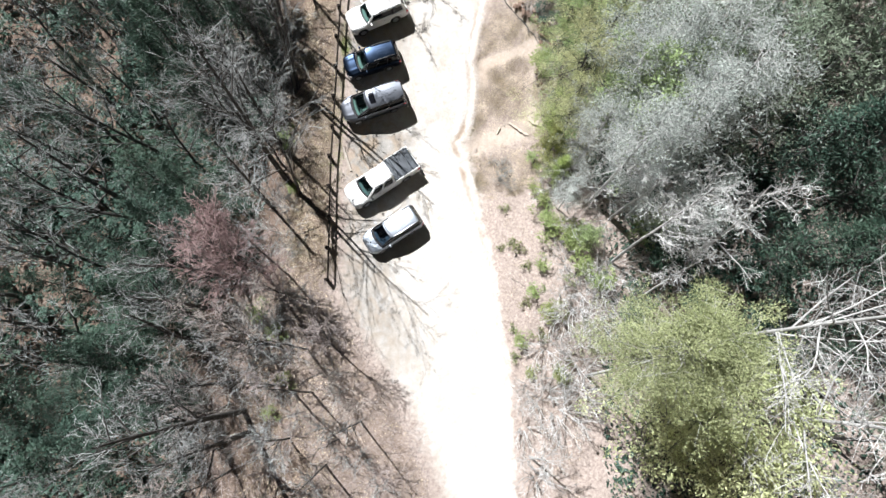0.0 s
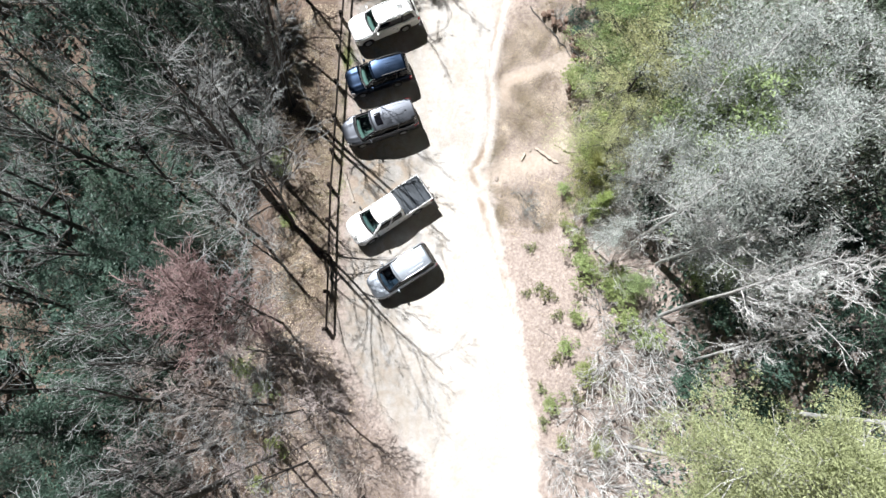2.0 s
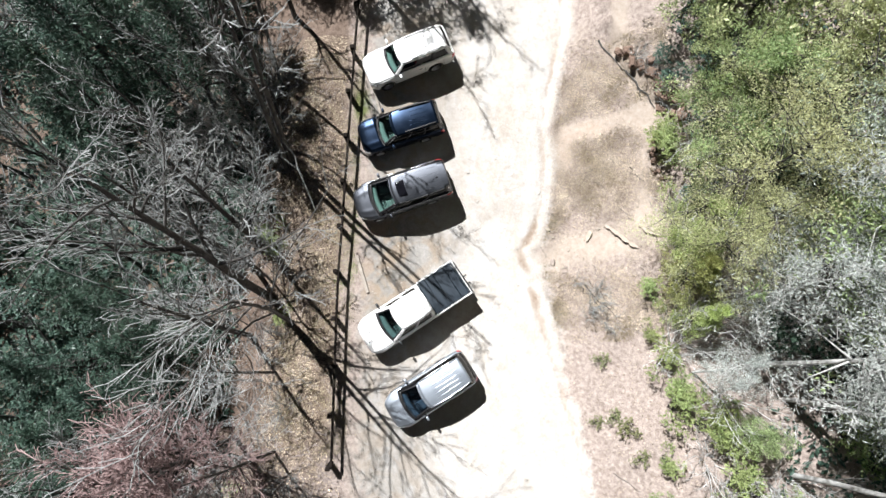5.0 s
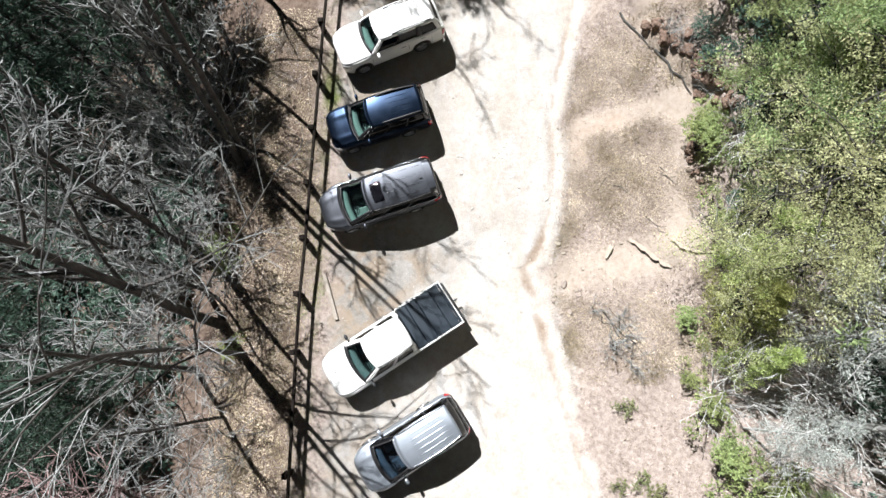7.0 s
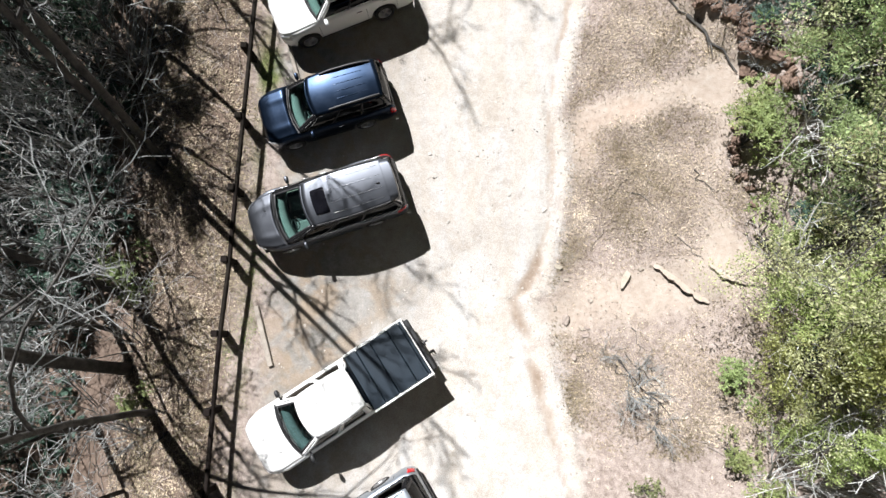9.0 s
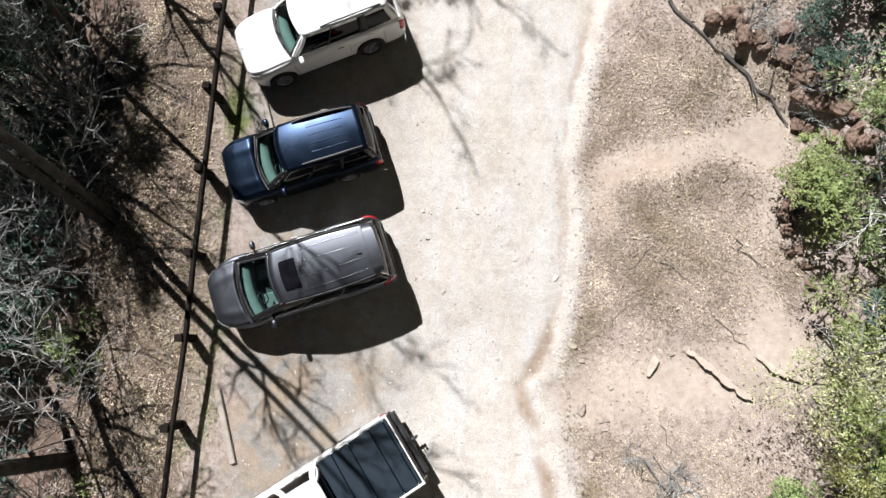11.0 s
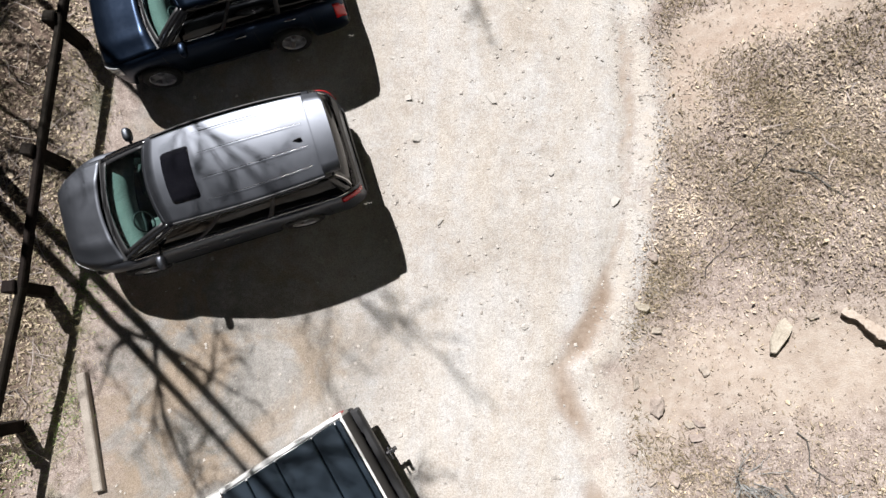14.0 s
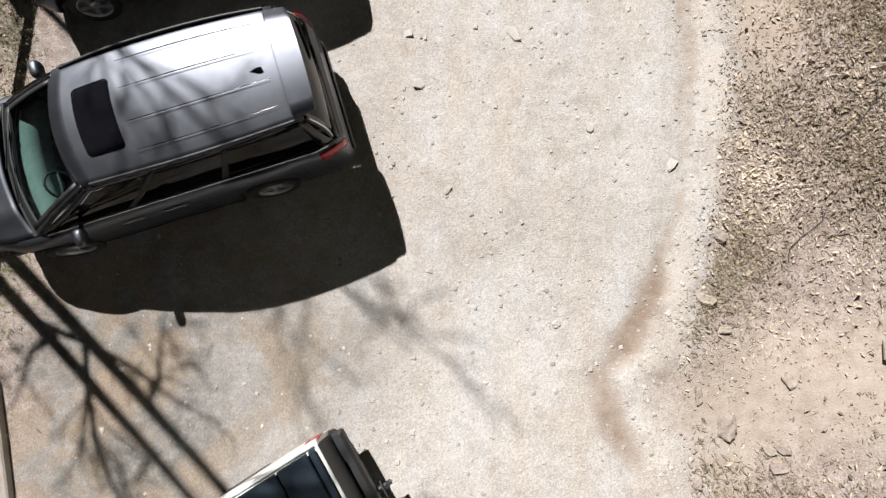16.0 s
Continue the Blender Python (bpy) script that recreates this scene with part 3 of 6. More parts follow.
class Car:
    """A car built from its overall sizes: s runs back from the nose, side is +1 on its left."""

    def __init__(self, name, label, paint, L, W, cowl, hood_z, cowl_z, belt_z, roof0, roof1, roof_z, tail, wheels, wheel_r, windows,
                 roof_w=0.60, blunt=0.72, bed=None, rear_glass=True, rear_z=None, cat="car", top_edge=0.90, screen=None, mirror_back=0.42, nose=0.80, tail_w=0.80, frame_mat=None, crown=0.05, mirror_mat=None, handles=None, pillar_mat=None, lamp=(0.20, 0.52, 0.92)):
        self.L, self.W, self.cowl, self.tail, self.bed = L, W, cowl, tail, bed
        self.blunt, self.nose, self.tail_w, self.mirror_back = blunt, nose, tail_w if bed is None else 0.975, mirror_back
        self.root = thing(name, label, cat, "cars parked along the fence")
        root = self.root
        self.paint, self.crown, self.mirror_mat = paint, crown, mirror_mat or paint
        frame_mat = frame_mat or paint
        end = belt_z if bed is None else bed
        self.top_s = [0, 0.05, 0.14, 0.32, cowl, tail, min(tail + 0.06, L - 0.2), L - 0.10, L]
        self.top_z = [hood_z - 0.20, hood_z - 0.09, hood_z - 0.02, hood_z + 0.03, cowl_z, belt_z, end, end - (0.03 if bed is None else 0.0), end - (0.22 if bed is None else 0.02)]
        self.wheels, self.wheel_r = wheels, wheel_r
        stations = sorted(set([0, 0.012, 0.03, 0.06, 0.1, 0.16, 0.22, 0.3, 0.4, 0.5] + list(np.arange(0.6, L - 0.3, 0.055)) + [L - 0.3, L - 0.22, L - 0.15, L - 0.1, L - 0.06, L - 0.03, L - 0.01, L]))
        body = Geo()
        for side in (1, -1):
            body.grid([[self.skin(s, f, side) for f in PROFILE_F] for s in stations])
        for s in (0, L):
            body.grid([[self.skin(s, f, d) for d in (1, 0.5, 0, -0.5, -1)] for f in PROFILE_F])
        part("body", body, paint, root, smooth=True)
        under = Geo()
        under.box((-L / 2 + 0.25, -W * 0.40, 0.24), (L / 2 - 0.08, W * 0.40, 0.42), 0.03)
        part("underbody", under, BLACK, root)
        # bonnet
        hood = Geo()
        us = np.linspace(-1, 1, 25)
        hs = [-0.004, 0.015, 0.04, 0.08, 0.13, 0.2, 0.29, 0.4] + list(np.linspace(0.55, cowl - 0.02, 6))
        hood.grid([[self.bonnet(s, u) for u in us] for s in hs])
        part("hood", hood, paint, root, smooth=True, thick=0.02)
        strip = Geo()
        strip.grid([[self.top(cowl - 0.03 + q + 0.14 * u * u, u * 0.86, 0.012 - 0.10 * (q > 0.05)) for u in us] for q in (0.0, 0.05, 0.13)])
        part("cowl_panel", strip, BLACK, root)
        # cabin
        self.roof0, self.roof1, self.roof_z, self.roof_w = roof0, roof1, roof_z, roof_w
        self.rear_z = belt_z if rear_z is None else rear_z
        self.cowl_z, self.belt_z = cowl_z, belt_z
        self.pane("windshield", self.front_at, -0.84, 0.84, 0.12, 0.93, screen or GLASS_FRONT, "tinted windscreen glass")
        for side in (1, -1):
            at = lambda u, v, side=side: self.side_at(u, v, side)
            frame_ = Geo()
            cuts = [0.0] + [q for w in windows for q in w] + [1.0]
            for u0, u1 in zip(cuts[::2], cuts[1::2]):
                if 0 < u0 and u1 < 1:
                    post = Geo()
                    self.fill(post, at, u0, u1, 0, 1)
                    part("door_pillar", post, pillar_mat or BLACK, root, smooth=True, thick=0.02)
                else:
                    self.fill(frame_, at, u0, u1, 0, 1)
            for u0, u1 in windows:
                self.fill(frame_, at, u0, u1, 0, 0.07)
                self.fill(frame_, at, u0, u1, top_edge, 1)
                self.pane("side_window", at, u0, u1, 0.07, top_edge, GLASS_DARK, "smoked side window glass", 0.008)
            part("pillar_frame", frame_, frame_mat, root, smooth=True, thick=0.025)
            pillar = Geo()
            self.fill(pillar, self.front_at, 0.92 * side, 1.0 * side, 0, 1)
            part("windshield_pillar", pillar, frame_mat, root, smooth=True, thick=0.025)
            band = Geo()
            self.fill(band, self.front_at, 0.84 * side, 0.92 * side, 0.12, 0.93)
            part("windshield_border", band, BLACK, root, smooth=True, thick=0.012)
        for v0, v1, n in ((0, 0.12, "windshield_seal"), (0.93, 1.0, "windshield_header")):
            g = Geo()
            self.fill(g, self.front_at, -0.92, 0.92, v0, v1)
            part(n, g, BLACK if v0 == 0 else paint, root, smooth=True, thick=0.02)
        if rear_glass:
            g = Geo()
            self.fill(g, self.rear_at, -1, -0.86, 0, 1)
            self.fill(g, self.rear_at, 0.86, 1, 0, 1)
            self.fill(g, self.rear_at, -0.86, 0.86, 0, 0.1)
            self.fill(g, self.rear_at, -0.86, 0.86, 0.93, 1)
            part("rear_frame", g, frame_mat, root, smooth=True, thick=0.025)
            self.pane("rear_window", self.rear_at, -0.86, 0.86, 0.1, 0.93, GLASS_DARK, "smoked rear window glass", 0.006)
        roof = Geo()
        roof.grid([[self.roof_at(u, v) for u in np.linspace(-1, 1, 17)] for v in np.linspace(0, 1, 19)])
        part("roof", roof, paint, root, smooth=True, thick=0.03)
        if bed is None:
            lid = Geo()
            lid.grid([[self.top(s, u * 0.88, 0.0) for u in (-1, -0.5, 0, 0.5, 1)] for s in (tail - 0.02, tail + 0.05, L - 0.1, L - 0.04, L)])
            part("tail_ledge", lid, frame_mat, root, smooth=True)
        self.cabin()
        for s, side in ((wheels[0], 1), (wheels[0], -1), (wheels[1], 1), (wheels[1], -1)):
            self.wheel(s, side)
        for side in (1, -1):
            self.mirror(side)
            self.patch("headlight", 0.03, 0.36, 0.66, 0.93, side, LAMP_CLEAR, "clear headlight lens", 0.012)
            self.patch("taillight", L - lamp[0], L - 0.005, lamp[1], lamp[2], side, LAMP_RED, "red tail light lens", 0.014)
            for s in handles or self.door_handles():
                self.patch("door_handle", s, s + (0.3 if handles else 0.2), 0.80, 0.835, side, CHROME, "", 0.03)
            for s in (cowl + 0.12, (cowl + tail) / 2 + 0.1, tail - 0.55 if bed is None else tail - 0.12):
                self.patch("door_gap", s, s + 0.012, 0.2, 0.99, side, BLACK, "", 0.002)
            self.patch("sill_trim", wheels[0] + wheel_r + 0.1, wheels[1] - wheel_r - 0.1, 0.0, 0.16, side, BLACK, "", 0.015)
        g = Geo()
        g.grid([[self.skin(-0.012, f, d) for d in (0.62, 0.3, 0, -0.3, -0.62)] for f in (0.35, 0.5, 0.72, 0.82)])
        part("grille", g, BLACK, root, thick=0.02)
        # Unseen block under the bonnet, added to stop sun leaking through the nose.
        g = Geo()
        g.box((self.x(cowl + 0.1), -W * 0.36, 0.30), (self.x(0.14), W * 0.36, hood_z - 0.16), 0.05)
        part("engine_bay_filler", g, BLACK, root)
        g = Geo()
        g.grid([[self.skin(L + 0.03, f, d) for d in (0.98, 0.5, 0, -0.5, -0.98)] for f in (0.02, 0.12, 0.27, 0.33)])
        part("rear_bumper", g, BLACK, root, smooth=True, thick=0.05)

    def x(self, s):
        return self.L / 2 - s

    def half(self, s):
        d = self.L - s
        front = self.blunt + (1 - self.blunt) * max(0.0, 1 - max(0.0, 1 - max(s, 0.0) / self.nose) ** 2.2) ** 0.58
        back = self.tail_w + (1 - self.tail_w) * max(0.0, 1 - max(0.0, 1 - max(d, 0.0) / 0.5) ** 2.2) ** 0.55
        return self.W / 2 * min(front, back)

    def ztop(self, s):
        return float(np.interp(s, self.top_s, self.top_z))

    def skin(self, s, f, side):
        """A point of the body's side: f from the sill up to the waist."""
        zb = 0.27 + 0.06 * max(0, 1 - s / 0.4)
        ra = self.wheel_r + 0.075
        for w in self.wheels:
            if abs(s - w) < ra:
                zb = max(zb, self.wheel_r + math.sqrt(ra * ra - (s - w) ** 2))
        zt = self.ztop(s)
        zb = min(zb, zt - 0.1)
        return (self.x(s), side * self.half(s) * float(np.interp(f, PROFILE_F, PROFILE_W)), zb + f * (zt - zb))

    def top(self, s, u, lift):
        return (self.x(s), u * self.half(s), self.ztop(s) + lift)

    def bonnet(self, s, u):
        z = self.ztop(s) + 0.065 * (1 - u * u) * min(1, s / 0.4) + 0.012 + 0.02 * math.exp(-((abs(u) - 0.60) / 0.13) ** 2) * min(1, s / 0.45)
        return (self.x(s + (0.02 if 0 < s < 0.1 else 0.0) * u * u + (0.16 * u * u if s > self.cowl - 0.1 else 0.0)), u * 0.885 * self.half(s), z)

    def belt(self, s):
        return float(np.interp(s, [self.cowl, self.tail], [self.cowl_z, self.belt_z]))

    def roof_half(self, s):
        """Half the roof's width, drawn in a little at both ends."""
        v = (s - self.roof0) / (self.roof1 - self.roof0)
        return self.roof_w * (1.02 - 0.085 * (2 * v - 0.95) ** 2)

    def roof_edge(self, s):
        v = (s - self.roof0) / (self.roof1 - self.roof0)
        return self.roof_z - 0.05 * (1 - min(1, v / 0.35)) ** 2 - 0.04 * max(0, (v - 0.45) / 0.55) ** 2

    def front_at(self, u, v):
        s0, s1 = self.cowl + 0.17 * u * u, self.roof0 + 0.10 * u * u
        y0, y1 = self.half(s0) * 0.87, self.roof_half(self.roof0)
        z0, z1 = self.belt(self.cowl), self.roof_edge(self.roof0) - 0.05 * u * u
        s = s0 + (s1 - s0) * v
        return (self.x(s), u * (y0 + (y1 - y0) * v), z0 + (z1 - z0) * v + 0.05 * math.sin(math.pi * v) * (1 - 0.6 * u * u))

    def side_at(self, u, v, side):
        b0, b1 = self.cowl + 0.17, self.tail - 0.02
        t0, t1 = self.roof0 + 0.10, self.roof1 - 0.03
        sb, st = b0 + (b1 - b0) * u, t0 + (t1 - t0) * u
        s = sb + (st - sb) * v
        y0, y1 = self.half(sb) * 0.875, self.roof_half(st)
        z0, z1 = self.belt(sb), self.roof_edge(st) - 0.05
        return (self.x(s), side * (y0 + (y1 - y0) * v + 0.035 * math.sin(math.pi * v)), z0 + (z1 - z0) * v)

    def rear_at(self, u, v):
        s0, s1 = self.tail + 0.03 - 0.05 * u * u, self.roof1 - 0.03 * u * u
        y0, y1 = self.half(s0) * 0.875, self.roof_half(self.roof1)
        s = s0 + (s1 - s0) * v + 0.05 * math.sin(math.pi * v)
        z0, z1 = self.rear_z, self.roof_edge(self.roof1) - 0.05 * u * u
        return (self.x(s), u * (y0 + (y1 - y0) * v), z0 + (z1 - z0) * v)

    def roof_at(self, u, v, lift=0.0):
        s = self.roof0 + 0.10 * u * u + (self.roof1 - self.roof0 - 0.13 * u * u) * v
        return (self.x(s), u * self.roof_half(s), self.roof_edge(s) - 0.05 * u * u + (self.crown - 0.05) * (1 - u * u) + 0.012 + lift)

    def fill(self, g, at, u0, u1, v0, v1):
        nu, nv = max(2, int(abs(u1 - u0) * 10) + 1), max(2, int((v1 - v0) * 8) + 1)
        g.grid([[at(u, v) for u in np.linspace(u0, u1, nu)] for v in np.linspace(v0, v1, nv)])

    def pane(self, name, at, u0, u1, v0, v1, material, label, inset=0.0):
        g = Geo()
        self.fill(g, at, u0, u1, v0, v1)
        v, f = g.v[0], g.f[0]
        turn = np.cross(v[f[:, 1]] - v[f[:, 0]], v[f[:, 2]] - v[f[:, 0]]).sum(0)
        if np.dot(turn, v.mean(0) - np.array([self.x((self.roof0 + self.tail) / 2), 0, 0.9])) < 0:
            g.f[0] = f[:, ::-1]
        ob = part(name, g, material, self.root, label, True)
        ob.visible_shadow = name != "windshield"
        if inset:
            ob.location = (0, 0, -inset)
        return ob

    def patch(self, name, s0, s1, f0, f1, side, material, label="", lift=0.01):
        g = Geo()
        pts = [[self.skin(s, f, side) for f in np.linspace(f0, f1, 5)] for s in np.linspace(s0, s1, 8)]
        g.grid([[(x + (lift if s0 < 0.2 else -lift if s1 > self.L - 0.1 else 0), y + side * lift, z) for x, y, z in row] for row in pts])
        return part(name, g, material, self.root, label, True, 0.01)

    def door_handles(self):
        m = (self.cowl + self.tail) / 2
        return (m - 0.25, m + 0.70) if self.bed is None or self.tail > 3.2 else (m,)

    def cabin(self):
        L, root = self.L, self.root
        x0, x1 = self.x(self.tail - 0.15), self.x(self.cowl + 0.25)
        w = self.W / 2 - 0.16
        g = Geo()
        g.box((x0, -w, 0.42), (x1, w, 0.50), 0.02)
        part("cabin_floor", g, CABIN, root)
        g = Geo()
        g.grid([[(self.x(self.cowl + q + 0.15 * u * u), u * w * 0.98, z) for u in np.linspace(-1, 1, 9)] for q, z in ((0.02, self.cowl_z - 0.04), (0.22, self.cowl_z - 0.01), (0.36, self.cowl_z - 0.03), (0.43, self.cowl_z - 0.25))])
        part("dashboard", g, SUNSHADE, root, "pale sunlit dashboard top", True, 0.02)
        for row, (s, n) in enumerate(((self.cowl + 0.98, 2), (self.cowl + 1.85, 3 if self.bed is None else 2))):
            if s > self.tail - 0.3:
                continue
            for k in range(2):
                y = (k - 0.5) * w * 1.02
                g = Geo()
                g.box((self.x(s + 0.05), y - 0.25, 0.5), (self.x(s - 0.5), y + 0.25, 0.72), 0.06)
                back = [[(self.x(s + 0.05 + 0.22 * q + d), y + e * 0.24, 0.68 + q * 0.58) for e in (-1, -0.5, 0.5, 1)] for q in (0, 0.5, 1) for d in (0,)]
                g.grid(back)
                g.box((self.x(s + 0.30), y - 0.24, 0.66), (self.x(s + 0.12), y + 0.24, 1.18), 0.05)
                g.box((self.x(s + 0.32), y - 0.12, 1.2), (self.x(s + 0.22), y + 0.12, 1.38), 0.04)
                part("seat", g, SEAT, root)
        g = Geo()
        c, r = np.array([self.x(self.cowl + 0.62), 0.36, self.cowl_z + 0.02]), 0.18
        k = np.linspace(0, 2 * math.pi, 17)
        g.tube([c + r * np.array([0.45 * math.sin(a), math.cos(a), 0.9 * math.sin(a)]) for a in k], [0.018] * 17, 6)
        g.tube([c + (0, -r, 0), c + (-0.02, 0, 0), c + (0, r, 0)], [0.02, 0.035, 0.02], 5)
        part("steering_wheel", g, BLACK, root, smooth=True)

    def wheel(self, s, side):
        r = self.wheel_r
        y = side * (self.W / 2 - 0.115)
        prof = [(r * 0.62, -0.10), (r * 0.86, -0.115), (r * 0.97, -0.10), (r, -0.06), (r, 0.06), (r * 0.97, 0.10), (r * 0.86, 0.115), (r * 0.62, 0.10)]
        tyre = part("tyre", lathe(prof, 28), RUBBER, self.root, "black rubber tyre", True)
        tyre.location = (self.x(s), y, r)
        g = lathe([(0.01, 0.075), (r * 0.16, 0.08), (r * 0.17, 0.06), (r * 0.2, 0.03), (r * 0.2, 0.0)], 12)
        for k in range(5):
            a = k * 2 * math.pi / 5
            d, e = np.array([math.cos(a), 0, math.sin(a)]), np.array([-math.sin(a), 0, math.cos(a)])
            g.grid([[d * r * q + e * h * wd + np.array([0, yy, 0]) for h in (-1, 1)] for q, wd, yy in ((0.1, 0.03, 0.07), (0.4, 0.03, 0.075), (0.62, 0.05, 0.085))])
        rg = lathe([(r * 0.6, 0.06), (r * 0.62, 0.10), (r * 0.66, 0.105), (r * 0.66, -0.08), (r * 0.55, -0.06), (0.02, -0.02)], 28)
        for vv, ff in zip(rg.v, rg.f):
            g.put(vv, ff)
        me = g.mesh("rim", True)
        rim = part("rim", me, ALLOY, tyre, "alloy wheel rim")
        if side < 0:
            rim.rotation_euler = (0, 0, math.pi)

    def mirror(self, side):
        s = self.cowl + self.mirror_back
        y = self.half(s) * 0.93
        z = self.belt(s) + 0.08
        g = ellipsoid((self.x(s), side * (y + 0.16), z + 0.03), (0.07, 0.125, 0.085))
        arm = part("mirror", g, self.mirror_mat, self.root, smooth=True)
        g = Geo()
        g.tube([(self.x(s), side * (y - 0.06), z - 0.04), (self.x(s), side * (y + 0.10), z)], [0.03, 0.025], 6)
        part("mirror_arm", g, BLACK, arm)

    def rails(self, material, u=0.93, v0=0.12, v1=0.9, lift=0.05, r=0.022):
        for side in (1, -1):
            g = Geo()
            vs = np.linspace(v0, v1, 12)
            pts = [self.roof_at(u * side, v, lift * min(1, 4 * min(v - v0, v1 - v) / (v1 - v0) + 0.15)) for v in vs]
            g.tube(pts, [r] * 12, 6, True)
            part("roof_rail", g, material, self.root, smooth=True)

    def ribs(self, us, v0, v1, material=None, h=0.012, w=0.02):
        for u in us:
            g = Geo()
            rows = []
            for v in np.linspace(v0, v1, 12):
                k = min(1, 6 * min(v - v0, v1 - v) / (v1 - v0))
                rows.append([self.roof_at(u + d, v, 0.001 + h * k * e) for d, e in ((-w, -0.2), (-w * 0.5, 0.9), (w * 0.5, 0.9), (w, -0.2))])
            g.grid(rows)
            part("roof_rib", g, material or self.paint, self.root, smooth=True)

    def belt_trim(self, material, u0=0.02, u1=0.98):
        """A bright strip under the side windows."""
        for side in (1, -1):
            g = Geo()
            us = np.linspace(u0, u1, 24)
            rows = [np.array([self.side_at(u, v, side) for u in us]) + (0, side * off, 0) for v, off in ((0.0, 0.03), (0.03, 0.036), (0.06, 0.026))]
            g.grid(rows)
            part("belt_trim", g, material, self.root, "bright strip under the side windows", True, 0.01)

    def wipers(self):
        for y0, y1 in ((0.55, -0.05), (-0.05, -0.6)):
            g = Geo()
            a, b = self.front_at(y0 * 0.9, 0.02), self.front_at(y1 * 0.9, 0.13)
            g.tube([np.array(a) + (0.01, 0, 0.03), np.array(b) + (0.01, 0, 0.03)], [0.012, 0.009], 5, True)
            part("wiper", g, BLACK, self.root)

    def roof_panel(self, name, u0, u1, v0, v1, material, label="", lift=0.004, thick=0.012):
        g = Geo()
        n = 9
        rows = []
        for v in v0 + (v1 - v0) * (0.5 - 0.5 * np.cos(np.linspace(0, math.pi, 25))):
            t = abs(2 * (v - v0) / (v1 - v0) - 1)
            k = 1 - 0.12 * (1 - math.sqrt(max(0.0, 1 - max(0, (t - 0.72) / 0.28) ** 2)))
            rows.append([self.roof_at((u0 + u1) / 2 + (u1 - u0) / 2 * e * k, v, lift) for e in np.linspace(-1, 1, n)])
        g.grid(rows)
        return part(name, g, material, self.root, label, True, thick)

    def stand(self, x, y, yaw):
        self.root.matrix_world = slope_pose(x, y, yaw)


# grey crossover with a sunroof
car = Car("crossover_car", "grey metallic crossover with ribbed roof and dark sunroof", PAINT_GREY, 5.3, 2.13, 0.95, 0.98, 1.10, 1.18, 2.17, 5.02, 1.83, 5.19, (1.02, 4.05), 0.375,
          [(0.05, 0.30), (0.325, 0.62), (0.645, 0.965)], roof_w=0.78, blunt=0.40, mirror_back=0.78, nose=1.2, tail_w=0.78, frame_mat=BLACK_TRIM, crown=0.085, handles=(2.15, 2.72), lamp=(0.38, 0.83, 0.97))
car.ribs((-0.70, -0.26, 0.26, 0.70), 0.30, 0.91, h=0.0018, w=0.026)
car.ribs((-0.73, -0.29, 0.23, 0.67), 0.30, 0.91, BLACK_TRIM, h=0.006, w=0.0075)
car.rails(BLACK, 0.97, 0.04, 0.96, 0.02)
car.roof_panel("sunroof", -0.51, 0.60, 0.10, 0.265, BLACK_GLASS, "black glass sunroof")
car.roof_panel("roof_spoiler", -0.93, 0.93, 0.955, 1.06, PAINT_GREY, "grey tailgate spoiler", 0.004, 0.03)
g = Geo()
fx, fy, fz = car.roof_at(0.05, 0.865)
g.grid([[(fx + 0.085, fy, fz), (fx + 0.085, fy, fz)], [(fx, fy - 0.03, fz), (fx - 0.02, fy, fz + 0.055)], [(fx - 0.065, fy - 0.027, fz), (fx - 0.075, fy, fz + 0.045)]])
g.grid([[(fx + 0.085, fy, fz), (fx + 0.085, fy, fz)], [(fx, fy + 0.03, fz), (fx - 0.02, fy, fz + 0.055)], [(fx - 0.065, fy + 0.027, fz), (fx - 0.075, fy, fz + 0.045)]])
part("antenna_fin", g, BLACK, car.root, "black shark-fin antenna")
g = Geo()
g.grid([[car.rear_at(u, v)[:2] + (car.rear_at(u, v)[2] + 0.015,) for u in np.linspace(-0.95, 0.95, 11)] for v in (0.0, 0.05)])
part("tail_chrome", g, CHROME, car.root, "bright tailgate trim strip", thick=0.012)
car.belt_trim(CHROME)
for side in (1, -1):
    g = Geo()
    g.grid([[np.array(car.rear_at(side * u, v)) + (-0.014, 0, 0.004) for v in np.linspace(0.0, 0.96, 9)] for u in (0.945, 0.975)])
    part("window_trim", g, CHROME, car.root, "bright strip beside the rear window", True, 0.008)
car.wipers()
car.stand(-5.66, 17.95, -161)

# dark blue boxy sport utility
car = Car("sport_utility_car", "dark blue sport utility car with black roof rails", PAINT_NAVY, 4.56, 1.92, 1.05, 0.98, 1.10, 1.16, 1.88, 4.32, 1.76, 4.48, (0.80, 3.42), 0.355,
          [(0.06, 0.34), (0.365, 0.66), (0.69, 0.94)], roof_w=0.70, blunt=0.62, mirror_back=0.60, nose=0.6, tail_w=0.87, frame_mat=BLACK_TRIM, crown=0.075)
car.rails(BLACK, 0.88, 0.22, 0.95, 0.06, 0.042)
car.ribs((-0.5, -0.17, 0.17, 0.5), 0.38, 0.8, h=0.010, w=0.015)
car.wipers()
car.stand(-5.80, 21.44, -162)

# white sport utility
car = Car("sport_utility_car", "white sport utility car with tinted glass and black rails", PAINT_WHITE, 4.95, 1.95, 1.28, 1.02, 1.16, 1.22, 1.90, 4.58, 1.80, 4.80, (0.90, 3.75), 0.385,
          [(0.05, 0.32), (0.335, 0.63), (0.72, 0.94)], roof_w=0.69, blunt=0.60, nose=0.7)
car.rails(BLACK, 0.88, 0.22, 0.93, 0.05)
car.wipers()
car.stand(-5.46, 25.36, -157)

